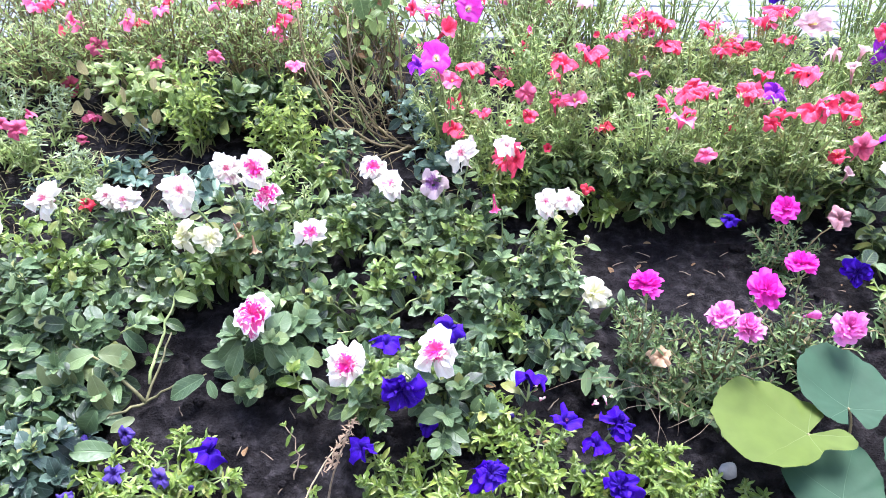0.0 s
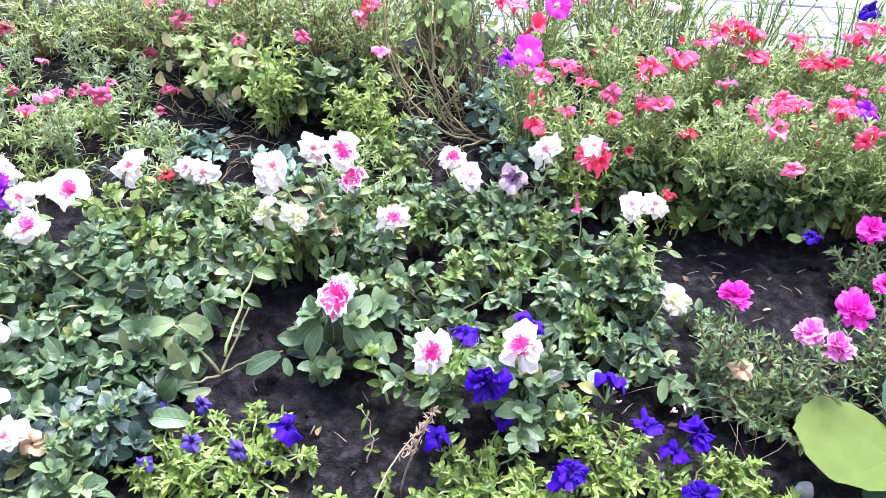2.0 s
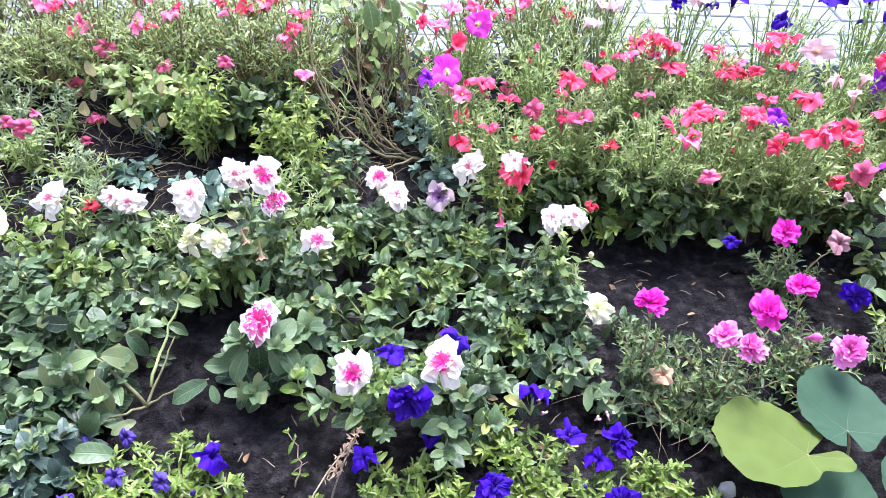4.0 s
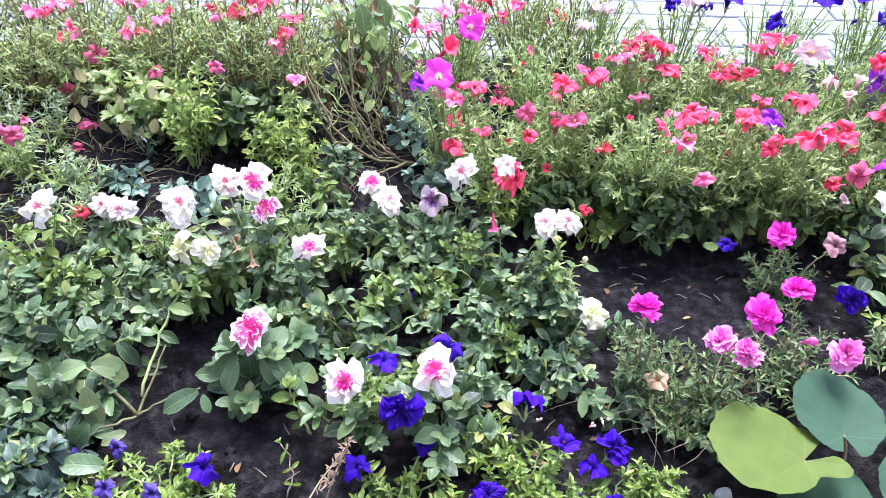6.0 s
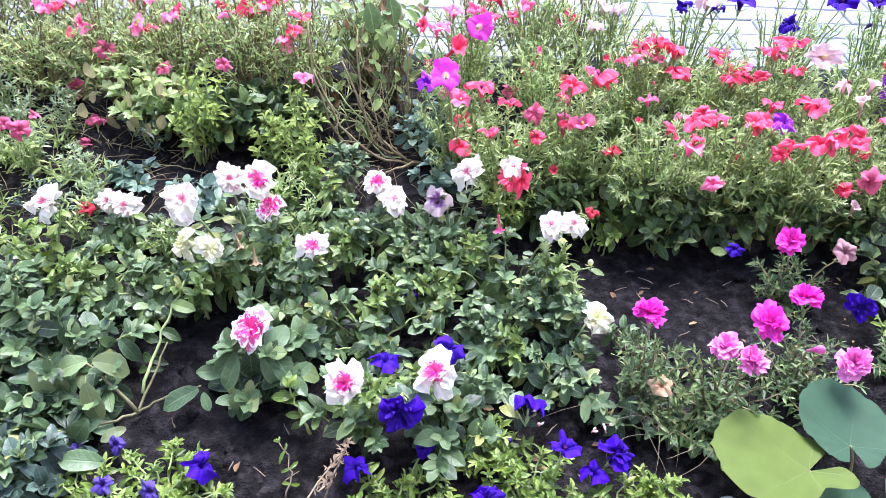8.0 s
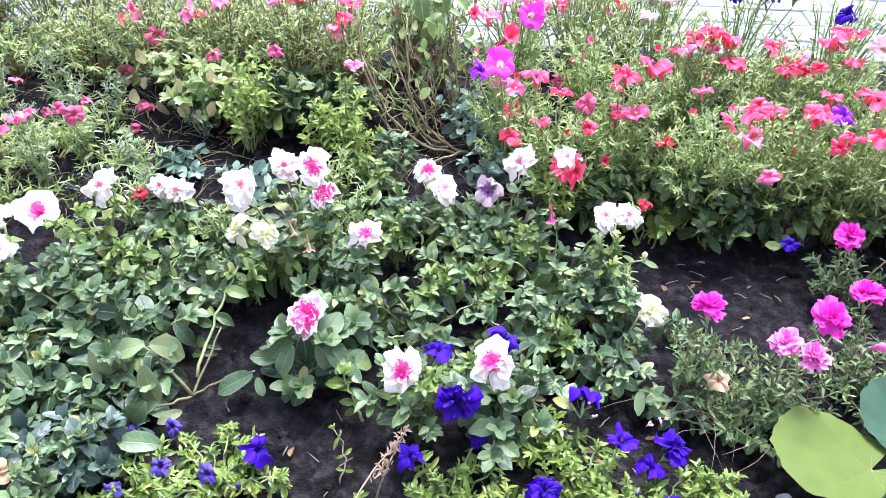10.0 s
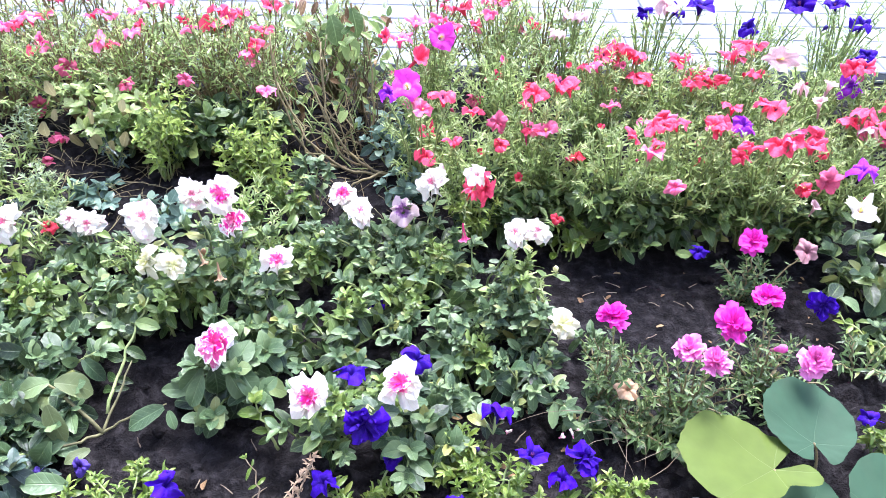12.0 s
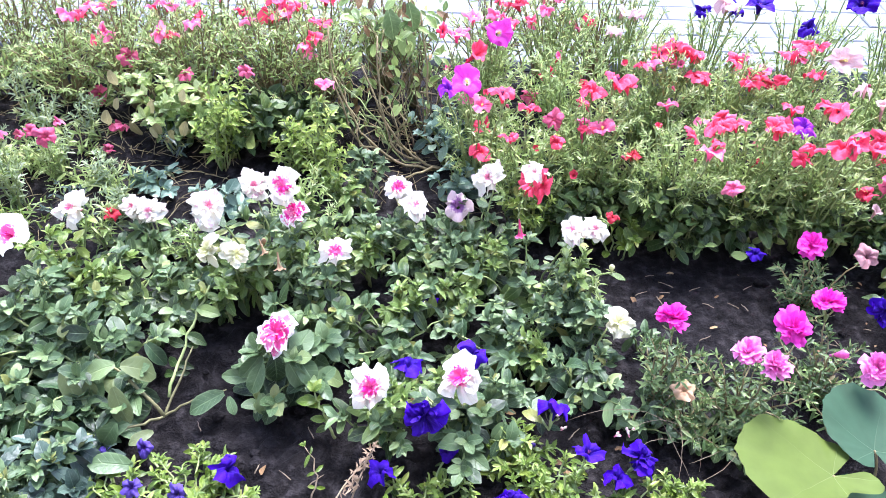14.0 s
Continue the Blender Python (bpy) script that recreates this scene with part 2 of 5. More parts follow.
PETALS = {
    "picotee": petal_material("petal_white_magenta", (0.82, 0.78, 0.7), (0.8, 0.02, 0.34), 0.34, 0.46, 0.6),
    "pinkwhite": petal_material("petal_magenta_white", (0.9, 0.84, 0.82), (0.74, 0.01, 0.28), 0.74, 0.86, 0.4, rim=True),
    "white": petal_material("petal_white", (0.8, 0.77, 0.68), (0.7, 0.12, 0.3), 0.1, 0.22, 0.25, blotch=(0.66, 0.3, 0.44)),
    "cream": petal_material("petal_cream", (0.8, 0.76, 0.58), (0.66, 0.66, 0.32), 0.2, 0.6, 0.2),
    "faded": petal_material("petal_faded_lilac", (0.6, 0.46, 0.48), (0.25, 0.08, 0.3), 0.4, 0.6, 0.5),
    "purple": petal_material("petal_violet", (0.036, 0.002, 0.3), (0.01, 0.001, 0.1), 0.15, 0.8, 0.6, through_light=0.12, sheen=0.08),
    "violet": petal_material("petal_purple", (0.34, 0.03, 0.62), (0.14, 0.01, 0.34), 0.2, 0.6, 0.3),
    "lilac": petal_material("petal_withered_lilac", (0.085, 0.05, 0.3), (0.03, 0.012, 0.13), 0.2, 0.7, 0.3),
    "red": petal_material("petal_coral_red", (0.85, 0.085, 0.17), (0.6, 0.02, 0.07), 0.25, 0.9, 0.7),
    "darkred": petal_material("petal_dark_red", (0.5, 0.025, 0.05), (0.3, 0.01, 0.025), 0.15, 0.6, 0.2),
    "pink": petal_material("petal_pink", (0.85, 0.22, 0.38), (0.65, 0.05, 0.2), 0.25, 0.9, 0.7),
    "pale": petal_material("petal_pale_pink", (0.62, 0.42, 0.44), (0.5, 0.26, 0.28), 0.15, 0.6, 0.2),
    "magenta": petal_material("petal_magenta", (0.7, 0.05, 0.52), (0.66, 0.06, 0.46), 0.2, 0.6, 0.5, spot=(0.85, 0.8, 0.84)),
    "rose": petal_material("petal_dusty_rose", (0.52, 0.09, 0.18), (0.35, 0.04, 0.1), 0.15, 0.6, 0.3),
    "mauve": petal_material("petal_withered_mauve", (0.42, 0.22, 0.24), (0.3, 0.13, 0.16), 0.15, 0.6, 0.3),
    # The deeper centre colour paints in shade among the crowded inner petals.
    "hot": petal_material("petal_hot_pink", (0.84, 0.065, 0.54), (0.66, 0.02, 0.38), 0.1, 0.8, 0.6),
    "softpink": petal_material("petal_soft_pink", (0.8, 0.26, 0.58), (0.68, 0.1, 0.42), 0.15, 0.8, 0.6),
    "tan": petal_material("petal_dried_tan", (0.5, 0.33, 0.2), (0.3, 0.17, 0.1), 0.1, 0.6, 0.3),
}


def soil_material():
    m = Nodes("damp_black_soil", 0.8, 0.08)
    p = m.position()
    fine, mid, wide = m.noise(300, 5, p), m.noise(42, 6, p, 0.6), m.noise(3.5, 3, p)
    # Follows the bump: lit crumb tops and shaded hollows painted into the soil colour.
    c = m.ramp(mid, (0.3, (0.003, 0.0026, 0.0028)), (0.5, (0.0122, 0.0107, 0.0112)), (0.72, (0.047, 0.042, 0.044)))
    c = m.mix(m.span(wide, 0.45, 0.65, 0.0, 0.5), c, (0.008, 0.0071, 0.0088))
    c = m.mix(m.span(fine, 0.66, 0.72, 0.0, 0.35), c, (0.05, 0.042, 0.036))
    m.colour(c)
    m.put(m.span(wide, 0.3, 0.7, 0.98, 0.72), m.bsdf.inputs["Roughness"])
    m.bump(m.math("ADD", mid, m.math("MULTIPLY", fine, 0.25)), 1.0, 0.018)
    return m.mat


def paver_material(name, a, b):
    m = Nodes(name, 0.75, 0.35)
    p = m.position()
    c = m.mix(m.rand(), a, b)
    c = m.mix(m.span(m.noise(5, 4, p), 0.4, 0.7, 0.0, 0.4), c, tuple(x * 0.75 for x in a))
    m.colour(m.mix(m.span(m.noise(420, 2, p), 0.55, 0.7, 0.0, 0.3), c, tuple(x * 0.6 for x in a)))
    m.bump(m.noise(300, 4, p), 0.3, 0.002)
    return m.mat


SOIL = soil_material()
PAVER = paver_material("pale_concrete_paver", (0.15, 0.165, 0.185), (0.18, 0.195, 0.215))
JOINT = paver_material("sandy_joint", (0.125, 0.135, 0.15), (0.145, 0.155, 0.17))
WALL = paver_material("grey_plaster", (0.3, 0.29, 0.27), (0.36, 0.35, 0.33))


# ---------------------------------------------------------------- shapes
rnd = random.Random(11)


def ground(x, y):
    """The bed's height: nearly level, a little higher towards the path."""
    lift = 0.035 * min(1, max(0, (y - 1.15) / 0.35))
    lift *= 1 - min(1, max(0, (y - 1.75) / 0.2))
    n = noise.noise(Vector((x * 2.3, y * 2.3, 0))) * 0.012 + noise.noise(Vector((x * 9, y * 9, 4))) * 0.006
    return lift + n * (1 if y < 1.8 else 0.2) - (0.004 if y < 1.85 else 0.012)


def mesh(name, verts, faces, mat, uvs=None, smooth=True):
    me = bpy.data.meshes.new(name)
    me.from_pydata(verts, [], faces)
    if uvs:
        layer = me.uv_layers.new(name="UVMap")
        flat = np.array([uvs[v] for f in faces for v in f], dtype=np.float32).ravel()
        layer.data.foreach_set("uv", flat)
    me.polygons.foreach_set("use_smooth", [smooth] * len(me.polygons))
    me.materials.append(mat)
    return me


def part(name, me, parent, m=None, label="", kind=""):
    ob = new(name, me)
    ob.parent = parent
    if m is not None:
        ob.matrix_basis = m
    return tagged(ob, label, kind=kind)


def leaf_shape(width, curl, fold, blunt=0.5, n=6, seed=0, twist=0.0, across=(-1, -0.5, 0, 0.5, 1)):
    """A leaf one unit long along +y, with its upper side to +z: vertices, faces and uvs."""
    q = random.Random(seed)
    vs, uv, fs = [], [], []
    bend = q.uniform(-0.12, 0.12)
    wide = len(across)
    for i in range(n + 1):
        u = i / n
        s = u ** blunt
        w = width * max(0.06 if i == 0 else 0.16 if i == n else 0.0, math.sin(math.pi * min(1, s * 0.95 + 0.03)) ** 0.6) * q.uniform(0.94, 1.06)
        z = -curl * u * u + 0.03 * math.sin(u * 5 + seed)
        tw = twist * u
        for k, v in enumerate(across):
            x = w * v * math.cos(tw)
            lift = fold * abs(v) * w + w * v * math.sin(tw) + (0.035 * math.sin(u * 11 + k * 2 + seed) if k in (0, wide - 1) else 0)
            vs.append((x + bend * u * u, u * (1 - 0.12 * curl * u), z + lift))
            uv.append((0.5 + v / 2, u))
    for i in range(n):
        for k in range(wide - 1):
            a = i * wide + k
            fs.append((a, a + 1, a + wide + 1, a + wide))
    return vs, fs, uv


LEAVES = {
    "broad": [leaf_shape(q.uniform(0.25, 0.34), q.uniform(0.05, 0.4), q.uniform(0.1, 0.4), 1.15, 6, i, q.uniform(-0.3, 0.3)) for i, q in ((i, random.Random(i)) for i in range(8))],
    "oval": [leaf_shape(q.uniform(0.2, 0.28), q.uniform(0.05, 0.45), q.uniform(0.1, 0.45), 1.2, 5, i + 20, q.uniform(-0.4, 0.4)) for i, q in ((i, random.Random(i + 20)) for i in range(8))],
    "lance": [leaf_shape(q.uniform(0.15, 0.2), q.uniform(0.1, 0.55), q.uniform(0.2, 0.6), 1.0, 5, i + 80, q.uniform(-0.4, 0.4)) for i, q in ((i, random.Random(i + 80)) for i in range(8))],
    "narrow": [leaf_shape(q.uniform(0.085, 0.125), q.uniform(0.0, 0.5), q.uniform(0.1, 0.5), 0.9, 4, i + 40, q.uniform(-0.5, 0.5), (-1, 0, 1)) for i, q in ((i, random.Random(i + 40)) for i in range(8))],
    "small": [leaf_shape(q.uniform(0.19, 0.27), q.uniform(0.05, 0.5), q.uniform(0.1, 0.5), 1.15, 4, i + 100, q.uniform(-0.4, 0.4), (-1, 0, 1)) for i, q in ((i, random.Random(i + 100)) for i in range(8))],
    "needle": [leaf_shape(q.uniform(0.095, 0.135), q.uniform(-0.1, 0.3), 0.3, 0.9, 3, i + 60, 0, (-1, 0, 1)) for i, q in ((i, random.Random(i + 60)) for i in range(5))],
}
leaf_cache = {}


def leaf_mesh(kind, i, mat):
    key = (kind, i, mat.name)
    if key not in leaf_cache:
        v, f, uv = LEAVES[kind][i]
        leaf_cache[key] = mesh("leaf", v, f, mat, uv)
    return leaf_cache[key]


def aim(at, along, up, size):
    """A frame at a point whose y runs along, with z as near to up as may be."""
    y = Vector(along).normalized()
    x = y.cross(Vector(up))
    if x.length < 1e-4:
        x = y.cross(Vector((1, 0, 0.1)))
    x.normalize()
    z = x.cross(y)
    m = Matrix((x, y, z)).transposed().to_4x4()
    return Matrix.Translation(at) @ m @ Matrix.Diagonal((size, size, size, 1))


class Heap:
    """Many small pieces gathered into one mesh."""

    def __init__(self):
        self.v, self.f, self.uv = [], [], []

    def add(self, shape, m):
        vs, fs, uv = shape
        n = len(self.v)
        self.v.extend([tuple(m @ Vector(p)) for p in vs])
        self.f.extend([tuple(k + n for k in f) for f in fs])
        self.uv.extend(uv)

    def mesh(self, name, mat):
        return mesh(name, self.v, self.f, mat, self.uv)


def tube(points, r0, r1, sides=5):
    """A round stalk through the points, thinner towards its end."""
    vs, fs = [], []
    n = len(points)
    for i, p in enumerate(points):
        p = Vector(p)
        d = (Vector(points[min(n - 1, i + 1)]) - Vector(points[max(0, i - 1)])).normalized()
        a = d.cross(Vector((0.3, 0.2, 1)) if abs(d.z) < 0.9 else Vector((1, 0, 0))).normalized()
        b = d.cross(a)
        r = r0 + (r1 - r0) * i / (n - 1)
        for k in range(sides):
            t = 2 * math.pi * k / sides
            vs.append(tuple(p + (a * math.cos(t) + b * math.sin(t)) * r))
    for i in range(n - 1):
        for k in range(sides):
            fs.append((i * sides + k, i * sides + (k + 1) % sides, (i + 1) * sides + (k + 1) % sides, (i + 1) * sides + k))
    fs.append(tuple(range(sides))[::-1])
    fs.append(tuple((n - 1) * sides + k for k in range(sides)))
    return vs, fs, [(0.5, 0.5)] * len(vs)


def bow(a, b, c, n=8, jit=0.0, q=rnd):
    """Points on a bent line from a by way of b to c."""
    a, b, c = Vector(a), Vector(b), Vector(c)
    out = []
    for i in range(n + 1):
        t = i / n
        p = a * (1 - t) ** 2 + b * 2 * t * (1 - t) + c * t * t
        if 0 < i < n:
            p += Vector((q.uniform(-jit, jit), q.uniform(-jit, jit), q.uniform(-jit, jit)))
        out.append(p)
    return out


# ---------------------------------------------------------------- flowers, one unit in radius, facing +z
def ring_sheet(profile, seed, lobes=5, ruffle=0.1, fine=0.05, notch=0.12, segs=40, start=0.0):
    q = random.Random(seed)
    ph = [q.uniform(0, 6.28) for _ in range(6)]
    vs, fs = [], []
    rows = len(profile)
    for i, (r, z) in enumerate(profile):
        k = (i / (rows - 1)) ** 1.6
        for s in range(segs):
            a = 2 * math.pi * s / segs + start
            lobe = 1 - notch * k * (1 - abs(math.cos(lobes * a / 2 + ph[0])) ** 0.35) * 1.2
            rr = r * lobe * (1 + 0.05 * k * math.sin(3 * a + ph[1]) + fine * k * 0.6 * math.sin(7 * a + ph[5]))
            zz = z + k * (ruffle * (0.3 * math.sin(lobes * a + ph[2]) + 0.7 * math.sin(2 * a + ph[3]) + 0.45 * math.sin(3 * a + ph[0])) + fine * math.sin(6 * a + ph[4]) + fine * 0.7 * math.sin(9 * a + ph[1]))
            vs.append((rr * math.cos(a), rr * math.sin(a), zz))
    for i in range(rows - 1):
        for s in range(segs):
            t = (s + 1) % segs
            fs.append((i * segs + s, i * segs + t, (i + 1) * segs + t, (i + 1) * segs + s))
    return vs, fs, [(0.5, 0.5)] * len(vs)


FUNNEL = [(0.07, -1.15), (0.1, -0.8), (0.17, -0.45), (0.26, -0.2), (0.42, -0.06), (0.65, 0.0), (0.85, 0.01), (1.0, -0.02)]
ID = Matrix.Identity(4)


def crumple(h, wide, fine, seed):
    """Bends and wrinkles a bloom so that no two rims are alike."""
    o = Vector((seed * 1.7, seed * 0.9, seed * 0.31))
    out = []
    for p in h.v:
        p = Vector(p)
        k = min(1.0, (p.x * p.x + p.y * p.y) ** 0.5 * 1.15)
        p = p + (noise.noise_vector(p * 1.3 + o) * wide + noise.noise_vector(p * 4.2 + o) * fine) * k
        out.append(tuple(p))
    h.v = out
    return h


def petal(h, turn, length, spread, tilt, curl, ruffle, waves, seed, nu=5, nv=9, base=0.06):
    """One rounded petal with a waved rim, added to a bloom: it stands off the middle at that turn and tilt."""
    q = random.Random(seed)
    ph, ph2, tip = q.uniform(0, 6.28), q.uniform(0, 6.28), q.uniform(0.02, 0.09)
    vs, fs, uv = [], [], []
    for i in range(nu):
        u = i / (nu - 1)
        for j in range(nv):
            v = 2 * j / (nv - 1) - 1
            r = base + (length - base) * u * (0.55 + 0.45 * math.sqrt(1 - 0.97 * v ** 4) + 0.05 * u * math.sin(waves * v * 1.3 + ph2) - tip * math.exp(-(v / 0.16) ** 2) * u)
            a = turn + v * spread * (0.75 + 0.25 * u) + 0.06 * u * math.sin(waves * v + ph2)
            e = tilt - curl * u * u
            vs.append((r * math.cos(e) * math.cos(a), r * math.cos(e) * math.sin(a), r * math.sin(e) + ruffle * u ** 1.6 * math.sin(waves * v + ph)))
            uv.append((0.5 + v / 2, u))
    for i in range(nu - 1):
        for j in range(nv - 1):
            k = i * nv + j
            fs.append((k, k + 1, k + nv + 1, k + nv))
    h.add((vs, fs, uv), ID)


def single_flower(seed):
    h = Heap()
    h.add(ring_sheet(FUNNEL, seed, 5, 0.17, 0.06, 0.06), ID)
    return crumple(h, 0.3, 0.1, seed)


def limp_flower(seed):
    """A spent bloom whose rim hangs down in folds."""
    h = Heap()
    h.add(ring_sheet([(0.07, -0.9), (0.12, -0.5), (0.2, -0.15), (0.42, 0.05), (0.74, -0.02), (0.95, -0.22)], seed, 5, 0.26, 0.14, 0.08), ID)
    return crumple(h, 0.45, 0.15, seed)


def ragged_flower(seed):
    """An open bloom with a folded, uneven rim."""
    h = Heap()
    h.add(ring_sheet([(0.07, -1.1), (0.1, -0.75), (0.17, -0.4), (0.3, -0.1), (0.5, 0.04), (0.78, 0.04), (1.0, -0.08)], seed, 5, 0.24, 0.1, 0.06, 48), ID)
    return crumple(h, 0.4, 0.12, seed)


def ruffled_flower(seed):
    """A double bloom: rings of rounded, waved petals, the inner ones more upright."""
    q = random.Random(seed)
    h = Heap()
    h.add(ring_sheet(FUNNEL[:5], seed, 5, 0.0, 0.0, 0.0, 20), ID)
    for ring, (count, length, tilt, spread) in enumerate(((5, 1.0, 0.06, 0.78), (6, 0.86, 0.38, 0.66), (5, 0.66, 0.75, 0.7), (4, 0.46, 1.1, 0.8))):
        for i in range(count):
            turn = 2 * math.pi * (i + 0.5 * ring) / count + q.uniform(-0.25, 0.25)
            petal(h, turn, length * q.uniform(0.82, 1.12), spread * q.uniform(0.85, 1.1), tilt + q.uniform(-0.2, 0.2), q.uniform(-0.1, 0.55), 0.2 - 0.03 * ring, q.uniform(3.5, 6.0), seed * 41 + ring * 9 + i, 6, 14)
    return crumple(h, 0.34, 0.1, seed)


def rose_flower(seed):
    """The many-petalled bloom of a double portulaca."""
    q = random.Random(seed)
    h = Heap()
    for ring, (count, length, tilt) in enumerate(((10, 0.9, 0.0), (11, 0.93, 0.3), (11, 0.93, 0.6), (10, 0.9, 0.88), (8, 0.86, 1.15), (5, 0.8, 1.42))):
        for i in range(count):
            turn = 2 * math.pi * (i + 0.5 * ring) / count + q.uniform(-0.3, 0.3)
            petal(h, turn, length * q.uniform(0.8, 1.12), q.uniform(0.34, 0.5) * (1 + 0.25 * tilt), tilt + q.uniform(-0.2, 0.2), q.uniform(-0.3, 0.4), q.uniform(0.07, 0.12), q.uniform(2.6, 4.2), seed * 31 + ring * 9 + i, 4, 8)
    h.v = [(x, y, z * 0.85) for x, y, z in h.v]
    return crumple(h, 0.22, 0.09, seed)


def bud_flower(seed):
    h = Heap()
    h.add(ring_sheet([(0.08, -1.3), (0.13, -0.8), (0.22, -0.3), (0.3, 0.0), (0.26, 0.2), (0.1, 0.42), (0.01, 0.46)], seed, 5, 0.02, 0.02, 0.3, 20), ID)
    return h


def tube_flower(seed):
    h = Heap()
    h.add(ring_sheet([(0.08, -1.9), (0.12, -1.3), (0.18, -0.7), (0.28, -0.25), (0.5, 0.0), (0.7, 0.02)], seed, 5, 0.1, 0.06, 0.25, 30), ID)
    return h


FORMS = {"single": single_flower, "limp": limp_flower, "ragged": ragged_flower, "ruffled": ruffled_flower, "rose": rose_flower, "bud": bud_flower, "tube": tube_flower}
flower_cache = {}


def flower_mesh(form, colour, i):
    key = (form, colour, i)
    if key not in flower_cache:
        flower_cache[key] = FORMS[form](i * 13 + len(form)).mesh("flower", PETALS[colour])
    return flower_cache[key]


def calyx_shape():
    h = Heap()
    h.add(tube([(0, 0, -1.25), (0, 0, -1.0), (0, 0, -0.8)], 0.06, 0.15, 6), ID)
    for i in range(5):
        a = i * 1.2566
        d = Vector((math.cos(a) * 0.7, math.sin(a) * 0.7, 0.6))
        h.add(LEAVES["narrow"][i], aim((math.cos(a) * 0.1, math.sin(a) * 0.1, -0.9), d, (math.cos(a), math.sin(a), 0.2), 0.6))
    return h


CALYX = calyx_shape().mesh("calyx", STEM)
FACING = (0.0, -0.5, 0.75)


def eye_mesh(mat):
    h = Heap()
    h.add(tube([(0, 0, -0.5), (0, 0, -0.2), (0, 0, -0.12)], 0.05, 0.09, 6), ID)
    for i in range(5):
        a = i * 1.2566 + 0.3
        h.add(tube([(0, 0, -0.4), (0.07 * math.cos(a), 0.07 * math.sin(a), -0.1), (0.1 * math.cos(a), 0.1 * math.sin(a), 0.02)], 0.02, 0.035, 4), ID)
    return h.mesh("pistil", mat)


EYES = {"y": eye_mesh(YELLOW), "d": eye_mesh(EYE_DARK), "m": eye_mesh(EYE_PINK)}
LOOKS = {"purple": "violet-blue", "lilac": "withered lilac", "violet": "bright purple", "picotee": "white with a magenta centre", "pinkwhite": "magenta edged with white",
         "white": "white", "cream": "creamy", "faded": "faded lilac", "red": "coral red", "darkred": "dark red", "pink": "pink", "pale": "pale pink", "magenta": "magenta with a white star",
         "rose": "dusty rose", "mauve": "withered mauve", "hot": "hot pink", "softpink": "soft pink", "tan": "dried tan"}


def bloom(plant, colour, form, x, y, z, size, face=None, q=rnd):
    """A flower of that radius on its plant, with calyx and stamens. Returns where its stalk ends."""
    if colour == "lilac":
        size *= 0.75
    if face is None and colour == "purple":
        face = (q.uniform(-0.6, 0.6), q.uniform(-0.5, 0.15), 0.85)
    if face is None and form == "rose":
        face = (q.uniform(-0.35, 0.35), q.uniform(-0.3, 0.1), 1.0)
        size *= 1.1
    if face is None and colour in ("red", "pink", "pale", "darkred"):
        face = (q.uniform(-0.4, 0.4), q.uniform(-0.25, 0.45), 1.0)
    f = Vector(face or FACING) + Vector((q.uniform(-0.3, 0.3), q.uniform(-0.25, 0.25), q.uniform(-0.15, 0.15)))
    f.normalize()
    rot = f.to_track_quat("Z", "Y").to_matrix().to_4x4()
    at = Vector((x, y, z)) - plant.location
    m = Matrix.Translation(at) @ rot @ pose(0, 0, 0, 0, 0, q.uniform(0, 360)) @ Matrix.Diagonal((size * 0.92, size * q.uniform(*((0.45, 0.9) if colour in ("red", "pink", "pale") else (0.76, 0.92))), size * 0.9, 1))
    ob = part("flower", flower_mesh(form, colour, q.randrange(5)), plant, m, LOOKS[colour] + (" wilting flower" if form == "limp" else " flower"))
    part("calyx", CALYX, ob)
    if form in ("single", "ragged"):
        part("pistil", EYES["d" if colour in ("purple", "red") else "m" if colour in ("picotee", "pinkwhite") else "y"], ob)
    return at - f * size * 1.2


def thing(name, label, category, x, y, group=""):
    ob = new(name)
    ob.empty_display_size = 0.05
    ob.location = (x, y, ground(x, y))
    return tagged(ob, label, category, group)


